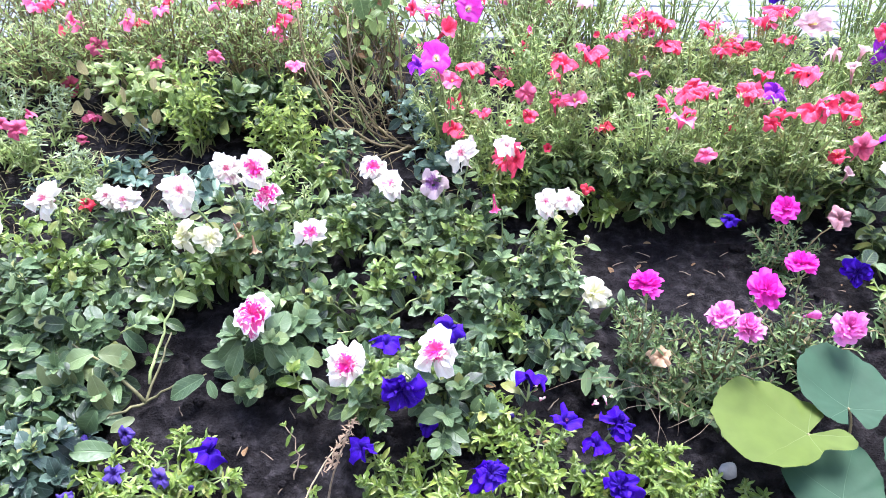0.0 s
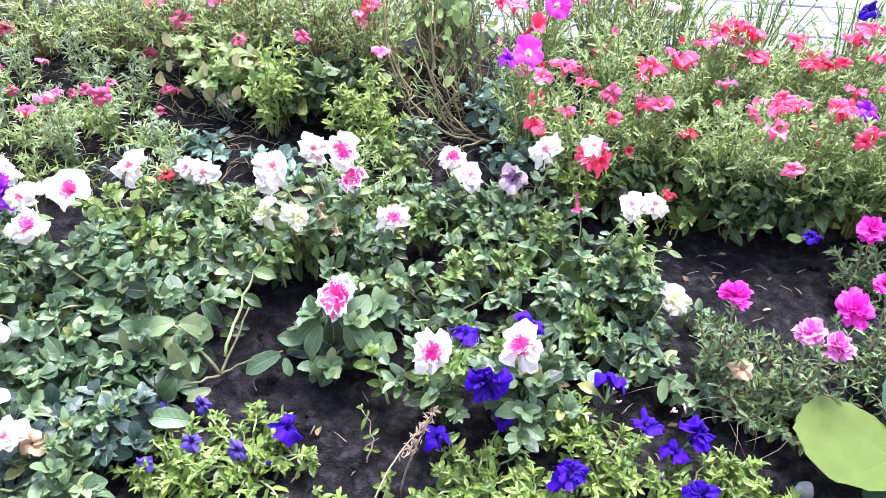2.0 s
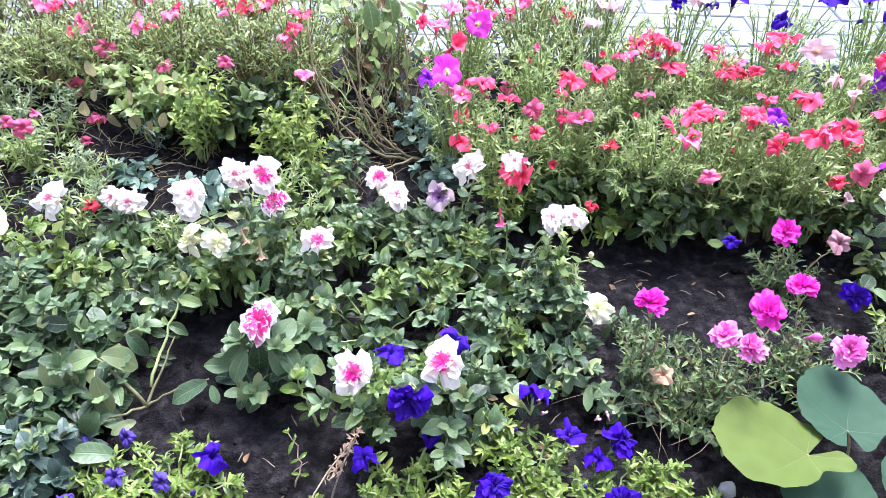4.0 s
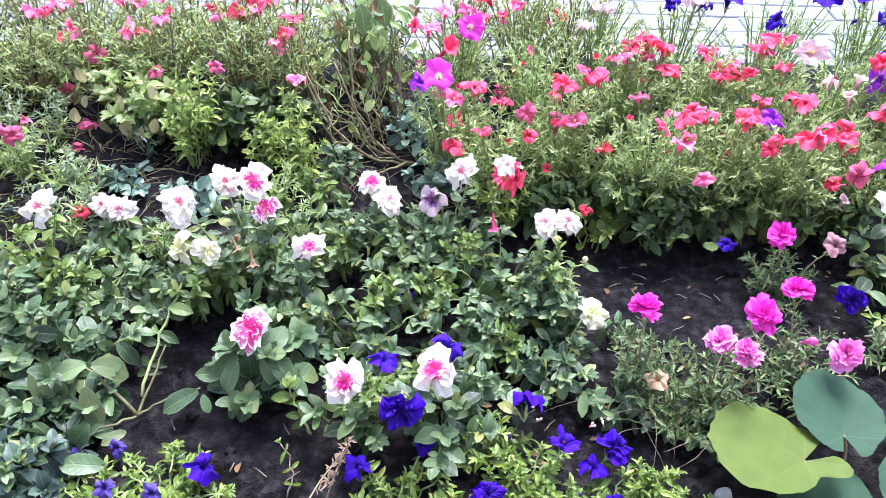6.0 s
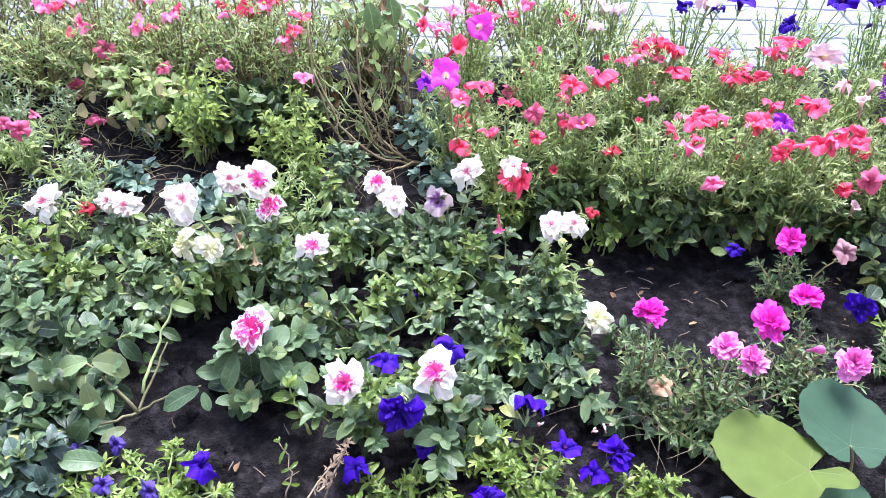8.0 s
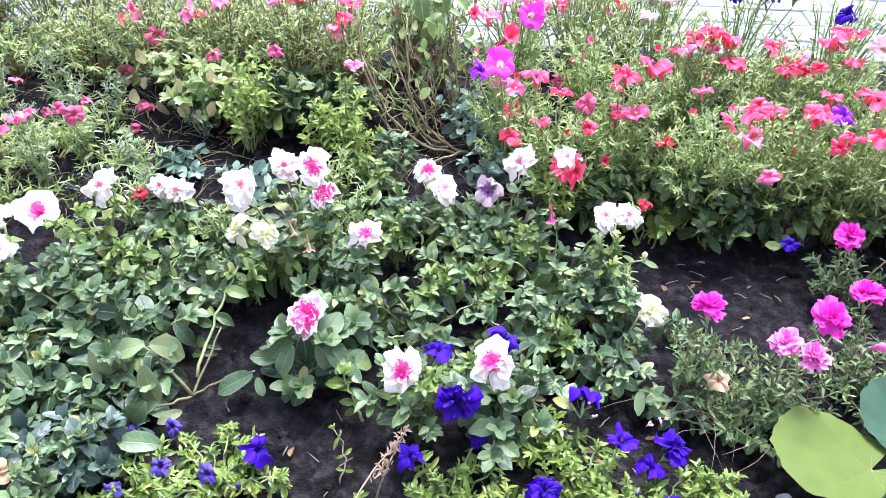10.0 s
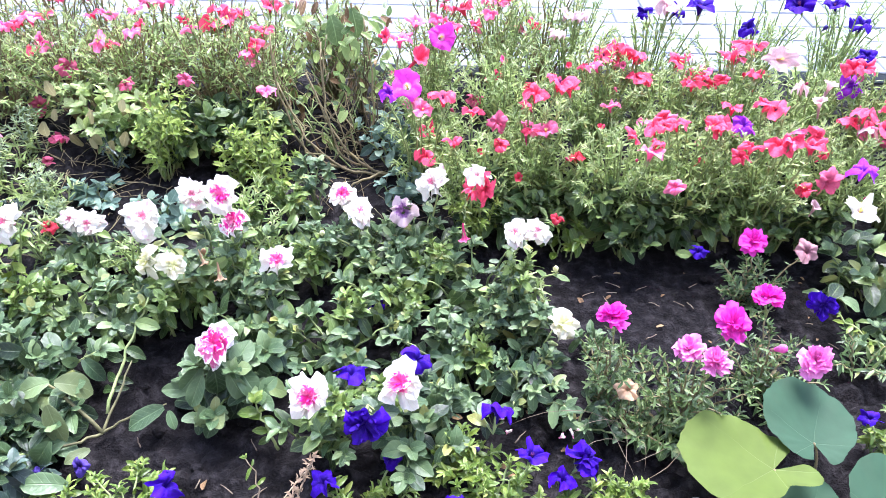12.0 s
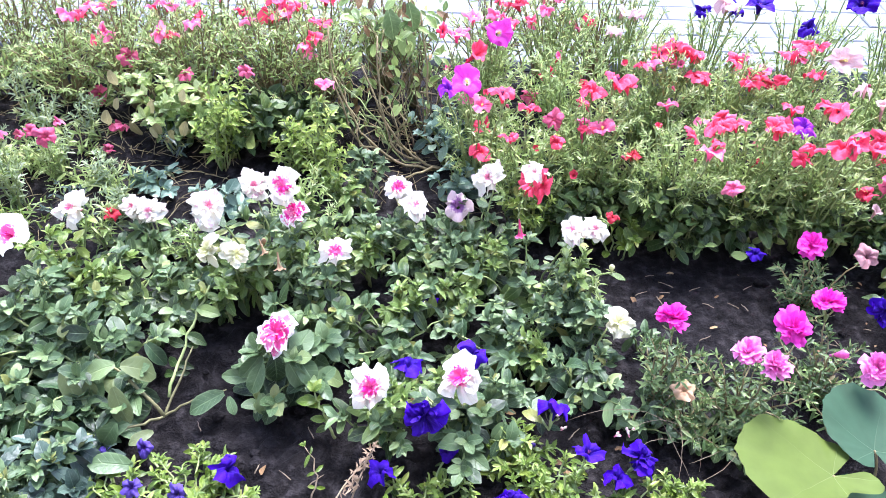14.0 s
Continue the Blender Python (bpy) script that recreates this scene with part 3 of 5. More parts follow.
def grow(name, label, x, y, r, h, leaf, mat, stems=8, each=9, size=0.04, lie=0.5, single=True, blooms=(), seed=1, dome=0.45,
         lean=(0, 0), stem_r=0.0022, tips=5, group="petunias of the bed", category="petunia", up=1.0, woody=False, bare=0.2, hug=0.45, loose=0.03, droop=0.0, under=0):
    """A leafy plant: stalks that spread from its base, leaves along and at the end of each, and its blooms."""
    q = random.Random(seed * 101 + 7)
    ob = thing(name, label, category, x, y, group)
    heap, pale_tips = Heap(), Heap()

    def leaf_at(p, d, n, s, small=False):
        i = q.randrange(len(LEAVES[leaf]))
        m = aim(p, d, n, s)
        if (single and not small) or (not single and not small and q.random() < loose):
            part("leaf", leaf_mesh(leaf, i, mat), ob, m)
        elif small and not single and mat.name in BUSH_TIPS:
            pale_tips.add(LEAVES[leaf][i], m)
        else:
            heap.add(LEAVES[leaf][i], m)

    stalks = Heap()
    bark = WOODY if woody else STEM

    def stalk(pts, end):
        if single:
            one = Heap()
            one.add(tube(pts, stem_r, end), ID)
            part("stem", one.mesh("stem", bark), ob)
        else:
            stalks.add(tube(pts, stem_r, end), ID)

    for s in range(stems):
        a = s * 2.39996 + q.uniform(-0.4, 0.4)
        rad = r * math.sqrt((s + 0.6) / stems) * q.uniform(0.85, 1.08)
        tip = Vector((rad * math.cos(a) + lean[0], rad * math.sin(a) + lean[1], h * (1 - dome * (rad / r) ** 2) * q.uniform(0.72, 1.05)))
        mid = Vector((tip.x * (0.75 - 0.5 * lie) , tip.y * (0.75 - 0.5 * lie), tip.z * (0.9 - 0.35 * lie) + 0.01))
        pts = bow((q.uniform(-0.01, 0.01), q.uniform(-0.01, 0.01), -0.012), mid, tip, 7, 0.004, q)
        stalk(pts, stem_r * 0.55)
        turn = q.uniform(0, 6.28)
        for k in range(each):
            t = bare + (0.97 - bare) * (k + q.uniform(0, 0.8)) / each
            i0 = min(6, int(t * 7))
            p = pts[i0].lerp(pts[i0 + 1], t * 7 - i0)
            if p.z < 0.004:
                p.z = 0.004
            tan = (pts[i0 + 1] - pts[i0]).normalized()
            b = turn + k * 2.4
            side = Vector((math.cos(b), math.sin(b), 0))
            side = (side - tan * side.dot(tan))
            side = side.normalized() if side.length > 0.05 else Vector((1, 0, 0))
            d = side + tan * hug * q.uniform(0.4, 1.6) + Vector((0, -0.35 * droop, q.uniform(-0.55, 0.45) * up - droop * q.uniform(0, 1.1)))
            if p.z + d.normalized().z * size < 0.003:
                d.z = abs(d.z) * 0.3
            nrm = Vector((q.uniform(-0.8, 0.8), q.uniform(-0.8, 0.6) - droop * 0.5, 1)) + side * 0.25
            leaf_at(p, d, nrm, size * q.uniform(0.55, 1.25) * (1.12 - 0.35 * t))
        end, tan = pts[-1], (pts[-1] - pts[-2]).normalized()
        for k in range(tips):
            b = turn + k * 2.4 + 1
            d = Vector((math.cos(b), math.sin(b), 0)) * q.uniform(0.5, 1.1) * (1.3 - 0.75 * min(1.1, hug)) + tan * 0.8 + Vector((0, 0, 0.5))
            leaf_at(end - tan * 0.002 * k, d, Vector((-math.cos(b) * 0.5, -math.sin(b) * 0.5, 1)), size * q.uniform(0.35, 0.7), True)
    low_leaves = Heap()
    for s in range(under):
        a, rad = q.uniform(0, 6.28), r * math.sqrt(q.uniform(0.02, 1.0)) * 1.02
        foot = Vector((rad * math.cos(a) * 0.7 + lean[0] * 0.5, rad * math.sin(a) * 0.7 + lean[1] * 0.5, -0.005))
        top = Vector((rad * math.cos(a) + lean[0], rad * math.sin(a) + lean[1], h * q.uniform(0.2, 0.85) * (1 - 0.4 * (rad / r) ** 2)))
        line = bow(foot, (foot + top) / 2 + Vector((0, 0, 0.01)), top, 4, 0.003, q)
        stalks.add(tube(line, stem_r * 0.7, stem_r * 0.4, 4), ID)
        for k in range(14):
            t = 0.2 + 0.8 * min(1.0, k / 9)
            i0 = min(3, int(t * 4))
            p = line[i0].lerp(line[i0 + 1], t * 4 - i0)
            b = k * 2.4 + s
            d = Vector((math.cos(b), math.sin(b), q.uniform(-0.5, 0.5) if k < 9 else q.uniform(0.4, 1.2)))
            if p.z < 0.03:
                d.z = abs(d.z) * 0.5
            low_leaves.add(LEAVES["small"][q.randrange(8)], aim(p, d, (q.uniform(-0.7, 0.7), q.uniform(-0.8, 0.5), 1), size * q.uniform(0.4, 0.85) * (1 if k < 9 else 0.65)))
    if low_leaves.v:
        part("low_foliage", low_leaves.mesh("low_foliage", mat), ob, None, "crowded smaller leaves low on the plant", "stuff")
    for colour, form, bx, by, bz, br, *face in blooms:
        foot = bloom(ob, colour, form, bx, by, bz, br, face[0] if face else None, q)
        base = Vector((foot.x * 0.25, foot.y * 0.25, -0.01))
        stalk(bow(base, (foot.x * 0.6, foot.y * 0.6, foot.z * 0.7), foot, 7, 0.003, q), stem_r * 0.7)
        for k in range(6):
            b = k * 2.4 + bx * 50
            p = foot * (0.97 - 0.08 * k) if k < 4 else foot * 0.6
            leaf_at(p, (math.cos(b), math.sin(b), q.uniform(-0.1, 0.5)), (0.1, -0.2, 1), size * q.uniform(0.5, 0.9), k > 2)
    if stalks.v:
        part("stem_mass", stalks.mesh("stem_mass", bark), ob, kind="stuff")
    if pale_tips.v:
        part("young_foliage", pale_tips.mesh("young_foliage", BUSH_TIPS[mat.name]), ob, None, "pale young leaves at the shoot tips", "stuff")
    if heap.v:
        part("foliage", heap.mesh("foliage", TIP_OF.get(mat.name, mat) if single else mat), ob, None, "pale young leaves at the shoot tips" if single else "", "stuff")
    return ob


# ---------------------------------------------------------------- setting: the bed's soil and the paved path behind it
def axis(fine, step, far):
    """Grid lines: close together over the bed, then wider and wider out to the horizon."""
    a, b = fine
    inner = list(np.arange(a, b + step / 2, step))
    out, d = [], step
    while d < far:
        d *= 2.0
        out.append(d)
    return [a - d for d in reversed(out)] + inner + [b + d for d in out]


def slab(w, d, h, bevel):
    """A paving brick with worn upper edges, its top at z = 0."""
    a, b, c, e = w / 2, d / 2, w / 2 - bevel, d / 2 - bevel
    vs = [(-a, -b, -h), (a, -b, -h), (a, b, -h), (-a, b, -h), (-a, -b, -bevel), (a, -b, -bevel), (a, b, -bevel), (-a, b, -bevel), (-c, -e, 0), (c, -e, 0), (c, e, 0), (-c, e, 0)]
    fs = [(0, 1, 5, 4), (1, 2, 6, 5), (2, 3, 7, 6), (3, 0, 4, 7), (4, 5, 9, 8), (5, 6, 10, 9), (6, 7, 11, 10), (7, 4, 8, 11), (8, 9, 10, 11)]
    return vs, fs, [(0.5, 0.5)] * 12


UNSEEN_WALL_HIGH = 3.45


def make_ground():
    xs, ys = axis((-1.7, 1.5), 0.01, 800), axis((0.2, 1.95), 0.01, 800)
    q = random.Random(3)
    vs, fs = [], []
    for y in ys:
        for x in xs:
            inside = -1.7 < x < 1.5 and 0.2 < y < 1.84
            crumb = 0
            if inside:
                crumb = 0.01 * noise.noise(Vector((x * 28, y * 28, 2))) + 0.004 * noise.noise(Vector((x * 75, y * 75, 7))) + q.uniform(-0.0004, 0.0004)
                crumb += 0.006 * abs(noise.noise(Vector((x * 46, y * 46, 5)))) + 0.02 * max(0, noise.noise(Vector((x * 16, y * 16, 9))) - 0.25)
                near = noise.voronoi(Vector((x * 24 + 0.3 * noise.noise(Vector((x * 40, y * 40, 1))), y * 24, 0)))[0]
                crumb += 0.016 * (min(1.0, (near[1] - near[0]) * 2.6) - 1) * (1.0 if y < 0.86 else 0.3)
            vs.append((x, y, (ground(x, y) if abs(x) < 3 and -1 < y < 3 else -0.012) + crumb))
    w = len(xs)
    for j in range(len(ys) - 1):
        for i in range(w - 1):
            fs.append((j * w + i, j * w + i + 1, j * w + w + i + 1, j * w + w + i))
    ob = new("ground", mesh("ground", vs, fs, SOIL))
    return tagged(ob, "dark damp crumbly garden soil of the bed", "soil", kind="structure")


make_ground()


def make_unseen_wall():
    """A plain wall added behind the camera, never in view, to block sky light."""
    h = Heap()
    h.add(slab(14, 0.3, UNSEEN_WALL_HIGH + 0.1, 0.01), pose(0, -1.65, UNSEEN_WALL_HIGH))
    tagged(new("house_wall", h.mesh("house_wall", WALL)), "plain plastered house wall behind the bed", "wall", kind="structure")


make_unseen_wall()


def make_path():
    bed = Heap()
    bed.add(slab(60, 9.0, 0.05, 0.004), pose(0, 1.92 + 4.5, 0.018))
    path = tagged(new("pavement", bed.mesh("pavement", JOINT)), "pale paved footpath of small concrete bricks behind the bed", "pavement", kind="structure")
    shape = slab(0.196, 0.096, 0.05, 0.003)
    one = mesh("paver", *shape[:2], PAVER, shape[2], smooth=False)
    q = random.Random(5)
    rest = Heap()
    count = 0
    for row in range(34):
        y = 1.97 + row * 0.1
        for col in range(-40, 40):
            x = col * 0.2 + (0.1 if row % 2 else 0)
            m = pose(x + q.uniform(-0.002, 0.002), y, 0.022 + q.uniform(-0.0015, 0.0015), q.uniform(-0.4, 0.4), q.uniform(-0.4, 0.4), q.uniform(-0.4, 0.4))
            if row < 10 and -1.9 < x < 2.3 and count < 290:
                part("paver", one, path, m)
                count += 1
            else:
                rest.add(shape, m)
    part("pavers", mesh("pavers", rest.v, rest.f, PAVER, rest.uv, smooth=False), path, kind="stuff")


# ---------------------------------------------------------------- front row: lime-leaved violet petunias
LOW = "low lime-leaved petunia with violet-blue flowers on dark soil"


def lime(x, y, r, h, stems, blooms=(), seed=1, **more):
    return grow("petunia_plant", LOW, x, y, r, h, "lance", LIME_LEAF, stems=int(stems * 1.25), each=8, size=0.024, lie=0.5, blooms=blooms, seed=seed, tips=9, under=int(stems * 0.8), **more)


lime(-0.38, 0.57, 0.105, 0.05, 18, [("purple", "limp", -0.323, 0.603, 0.055, 0.028, (0.6, -0.1, 0.5)), ("lilac", "limp", -0.389, 0.568, 0.045, 0.022), ("lilac", "limp", -0.47, 0.656, 0.02, 0.02),
                                    ("lilac", "bud", -0.34, 0.55, 0.05, 0.02)], 1)
lime(-0.475, 0.55, 0.085, 0.045, 12, [("lilac", "limp", -0.527, 0.64, 0.02, 0.019), ("lilac", "limp", -0.459, 0.581, 0.035, 0.02), ("lilac", "limp", -0.51, 0.54, 0.04, 0.018)], 2)
lime(-0.06, 0.565, 0.085, 0.055, 14, [("purple", "limp", -0.116, 0.617, 0.045, 0.023), ("purple", "limp", -0.024, 0.652, 0.05, 0.017)], 3)
lime(0.08, 0.66, 0.06, 0.075, 10, [("lilac", "bud", 0.10, 0.66, 0.06, 0.02)], 4)
lime(0.125, 0.585, 0.08, 0.085, 14, [("purple", "ruffled", 0.063, 0.544, 0.094, 0.031), ("purple", "ragged", 0.172, 0.629, 0.095, 0.023, (0, 0.2, 1))], 5)
lime(0.03, 0.525, 0.06, 0.07, 9, [], 6)
lime(0.235, 0.555, 0.075, 0.06, 12, [("purple", "ruffled", 0.251, 0.634, 0.075, 0.030), ("purple", "limp", 0.215, 0.615, 0.06, 0.023), ("purple", "ruffled", 0.235, 0.539, 0.075, 0.029), ("lilac", "bud", 0.19, 0.57, 0.06, 0.02)], 7)
lime(0.3, 0.59, 0.05, 0.08, 9, [], 8)
lime(0.345, 0.545, 0.06, 0.05, 8, [], 9)
lime(-0.2, 0.46, 0.11, 0.04, 9, [], 10)
lime(0.43, 0.535, 0.05, 0.03, 6, [], 11)

# ---------------------------------------------------------------- middle: white and magenta double petunias
WHITE = "bushy petunia with ruffled white and magenta double flowers"


def white(x, y, r, h, stems, blooms=(), seed=1, size=0.034, each=8, mat=None, **more):
    return grow("petunia_plant", WHITE if blooms else "leafy green petunia without open flowers", x, y, r, h, more.pop("leaf", "oval"), mat or MID_LEAF, stems=stems, each=max(3, int(each * 0.8)), size=size * 1.08, tips=8, droop=more.pop("droop", 0.25), under=int(stems * 0.45),
                blooms=blooms, seed=seed, **more)


white(-0.265, 0.825, 0.08, 0.13, 8, [("pinkwhite", "ruffled", -0.283, 0.775, 0.15, 0.038, (-0.1, -0.45, 0.8))], 21, 0.05, 7, GREY_LEAF, leaf="broad", lean=(0.0, -0.03))
white(-0.325, 0.775, 0.045, 0.06, 3, (), 22, 0.05, 3, GREY_LEAF, leaf="broad", droop=0.6)
white(-0.25, 0.92, 0.1, 0.14, 9, [("picotee", "ruffled", -0.217, 0.942, 0.168, 0.03)], 23, 0.04, 8)
white(-0.135, 0.7, 0.065, 0.12, 6, [("picotee", "ruffled", -0.128, 0.654, 0.185, 0.037, (-0.1, -0.7, 0.65))], 24, 0.036, 7)
white(0.005, 0.69, 0.085, 0.12, 8, [("picotee", "ruffled", -0.009, 0.686, 0.175, 0.038, (-0.1, -0.7, 0.6)), ("purple", "ruffled", -0.054, 0.62, 0.17, 0.035, (0.1, -0.85, 0.4))], 25, 0.042, 7, GREY_LEAF, leaf="broad")
white(-0.13, 0.87, 0.12, 0.1, 12, [("purple", "limp", -0.085, 0.77, 0.1, 0.028)], 26, 0.036, 8)
white(0.06, 0.86, 0.12, 0.09, 13, [("purple", "limp", 0.014, 0.796, 0.1, 0.032), ("purple", "limp", 0.13, 0.7, 0.1, 0.03, (0.1, 0.55, 0.8))], 27, 0.036, 8, GREY_LEAF)
white(0.18, 0.8, 0.1, 0.085, 12, [("cream", "ruffled", 0.245, 0.872, 0.1, 0.032)], 28, 0.036, 7, GREY_LEAF)
white(-0.05, 1.0, 0.12, 0.11, 12, [("purple", "limp", -0.063, 0.985, 0.03, 0.026)], 29, 0.036, 8)
white(0.09, 1.0, 0.13, 0.13, 13, [("white", "ruffled", 0.17, 0.985, 0.195, 0.03), ("white", "ruffled", 0.205, 0.985, 0.2, 0.03), ("cream", "bud", 0.24, 0.96, 0.14, 0.018)], 30, 0.034, 8)
white(0.17, 0.93, 0.07, 0.13, 8, (), 31, 0.03, 8, GREY_LEAF)
white(-0.09, 1.12, 0.1, 0.12, 10, [("picotee", "ruffled", -0.132, 1.169, 0.135, 0.032), ("white", "ruffled", -0.097, 1.12, 0.13, 0.035), ("faded", "limp", -0.019, 1.125, 0.13, 0.03)], 32, 0.034, 8)
white(0.02, 1.12, 0.08, 0.14, 8, [("white", "ruffled", 0.033, 1.117, 0.2, 0.034), ("cream", "bud", -0.16, 1.07, 0.12, 0.018)], 33, 0.034, 8)
white(-0.21, 1.13, 0.1, 0.1, 10, (), 34, 0.034, 8)
white(-0.33, 1.03, 0.12, 0.17, 11, [("white", "ruffled", -0.391, 0.9, 0.285, 0.036), ("white", "ruffled", -0.36, 1.03, 0.23, 0.034), ("picotee", "ruffled", -0.304, 1.003, 0.25, 0.036),
                                    ("pinkwhite", "ruffled", -0.29, 0.992, 0.204, 0.028), ("white", "ruffled", -0.42, 0.96, 0.22, 0.03)], 35, 0.036, 9)
white(-0.4, 1.0, 0.085, 0.12, 9, [("cream", "ruffled", -0.44, 0.98, 0.13, 0.031, (-0.5, -0.3, 0.6)), ("cream", "ruffled", -0.36, 0.885, 0.205, 0.024, (0.3, -0.6, 0.4)), ("tan", "tube", -0.31, 0.935, 0.13, 0.017, (0.2, -0.3, -0.9)), ("tan", "bud", -0.34, 0.97, 0.16, 0.018), ("tan", "tube", -0.335, 0.95, 0.15, 0.015, (0.5, -0.4, -0.5))], 36, 0.036, 8)
white(-0.72, 1.03, 0.1, 0.1, 9, [("white", "ruffled", -0.686, 1.034, 0.165, 0.034), ("picotee", "single", -0.756, 0.947, 0.175, 0.043)], 37, 0.03, 8, LIME_LEAF)
white(-0.59, 1.1, 0.1, 0.06, 9, [("white", "ruffled", -0.605, 1.14, 0.08, 0.036), ("white", "ruffled", -0.64, 1.15, 0.08, 0.03), ("darkred", "limp", -0.68, 1.14, 0.07, 0.018)], 38, 0.034, 8)

# ---------------------------------------------------------------- beside them: large-leaved plants
BIG = "sprawling petunia with large cool green leaves and woody stems"


def big(x, y, r, h, stems, seed, size=0.05, blooms=(), mat=None, each=8, **more):
    return grow("petunia_plant", BIG, x, y, r, h, "broad", mat or GREY_LEAF, stems=max(4, int(stems * 0.9)), each=int(each * 0.8), size=size * 0.97, tips=7, droop=0.55, under=int(stems * 0.8), blooms=blooms, seed=seed, stem_r=0.003, **more)


big(-0.585, 0.8, 0.12, 0.1, 11, 41, 0.05)
big(-0.66, 0.84, 0.12, 0.12, 10, 42, 0.044)
big(-0.6, 0.96, 0.12, 0.08, 11, 43, 0.04, mat=MID_LEAF)
big(-0.51, 0.95, 0.085, 0.08, 8, 44, 0.04, mat=MID_LEAF)
big(-0.545, 0.7, 0.075, 0.06, 6, 45, 0.056)
big(-0.59, 0.6, 0.09, 0.075, 9, 46, 0.048, mat=BLUE_LEAF)
big(-0.68, 0.55, 0.1, 0.08, 10, 47, 0.042, [("white", "ruffled", -0.667, 0.519, 0.11, 0.031), ("tan", "limp", -0.65, 0.53, 0.08, 0.02), ("cream", "limp", -0.733, 0.57, 0.1, 0.032)], BLUE_LEAF)
big(-0.78, 0.66, 0.11, 0.08, 9, 48, 0.04, [("white", "limp", -0.77, 0.69, 0.11, 0.022), ("faded", "limp", -0.785, 0.684, 0.095, 0.02)])
big(-0.8, 0.86, 0.12, 0.12, 12, 49, 0.036, [("picotee", "ruffled", -0.774, 0.849, 0.175, 0.036), ("white", "ruffled", -0.824, 0.922, 0.17, 0.034), ("violet", "ruffled", -0.861, 0.932, 0.17, 0.034), ("cream", "limp", -0.879, 0.845, 0.13, 0.034)], MID_LEAF)
big(-0.93, 0.93, 0.1, 0.12, 10, 50, 0.036, [("white", "ruffled", -0.9, 0.995, 0.17, 0.036), ("violet", "ruffled", -0.93, 0.929, 0.17, 0.032)], MID_LEAF)
big(-0.92, 0.75, 0.12, 0.08, 9, 51, 0.036)
big(-0.8, 0.48, 0.1, 0.06, 8, 52, 0.042, mat=BLUE_LEAF)
for i, (x, y, r, h, mat) in enumerate(((-0.76, 0.77, 0.1, 0.1, GREY_LEAF), (-0.69, 0.73, 0.09, 0.09, TIP_COOL), (-0.73, 0.645, 0.08, 0.08, TIP_COOL), (-0.61, 0.69, 0.07, 0.07, GREY_LEAF), (-0.85, 0.79, 0.1, 0.1, TIP_COOL),
                                       (-0.63, 0.5, 0.08, 0.08, TIP_COOL), (-0.72, 0.9, 0.08, 0.13, TIP_COOL))):
    big(x, y, r, h, 8, 550 + i, 0.044, mat=mat, single=False, loose=0.12)

def spray(label, pts, size, pairs, mat, leaf, droop, seed, r=0.0035, bark=None):
    """A creeping branch with pairs of leaves that hang from it."""
    g = random.Random(seed)
    ob = thing("creeping_branch", label, "branch", pts[0][0], pts[0][1], "creeping branches")
    line = bow(*[Vector(v) - ob.location for v in pts], 12, 0.003, g)
    h = Heap()
    h.add(tube(line, r, r * 0.5, 7), ID)
    part("stem", h.mesh("stem", bark or STEM), ob)
    for k in range(pairs):
        t = 0.15 + 0.85 * (k + 0.5) / pairs
        i0 = min(11, int(t * 12))
        at, tan = line[i0], (line[i0 + 1] - line[i0]).normalized()
        side = tan.cross(Vector((0, 0, 1))).normalized()
        for s in (-1, 1):
            d = side * s + tan * g.uniform(0.1, 0.6) + Vector((0, 0, g.uniform(-droop, 0.3)))
            ln = size * g.uniform(0.6, 1.15)
            if at.z + d.normalized().z * ln < 0.004:
                d.z = max(d.z, (0.004 - at.z) / ln)
            part("leaf", leaf_mesh(leaf, g.randrange(8), mat), ob, aim(at, d, (g.uniform(-0.4, 0.4), -0.4, 0.8), ln))
    end, tan = line[-1], (line[-1] - line[-2]).normalized()
    for k in range(6):
        b = k * 2.4
        part("leaf", leaf_mesh(leaf, k, TIP_OF.get(mat.name, mat)), ob, aim(end, tan + Vector((math.cos(b), math.sin(b), 0.5)) * 0.8, (0, -0.2, 1), size * g.uniform(0.35, 0.6)))
    return ob


CREEP = "creeping petunia branch with large drooping green leaves"
spray(CREEP, ((-0.465, 0.757, 0.010), (-0.462, 0.866, 0.050), (-0.428, 0.922, 0.100)), 0.036, 7, MID_LEAF, "oval", 0.5, 304, 0.003)
spray("small half-dry seedling with pale leaves on bare soil", ((-0.214, 0.593, 0.000), (-0.200, 0.627, 0.020), (-0.228, 0.649, 0.050)), 0.017, 3, LIME_LEAF, "lance", 0.8, 305, 0.0014, TWIG)
spray("small pale green petunia shoot on bare soil", ((-0.195, 0.700, 0.000), (-0.211, 0.705, 0.050), (-0.223, 0.724, 0.080)), 0.034, 4, LIME_LEAF, "oval", 0.6, 306, 0.0025)
spray("creeping portulaca shoot with fine pale green leaves", ((0.837, 0.869, 0.010), (0.795, 0.903, 0.030), (0.733, 0.949, 0.060)), 0.02, 12, LIME_LEAF, "lance", 0.2, 307, 0.003)

# single large leaves that hang from the forked branch and from the plant beside it
fork = thing("creeping_branch", "forked woody petunia branch with pale hanging leaves", "branch", -0.464, 0.725, "creeping branches")
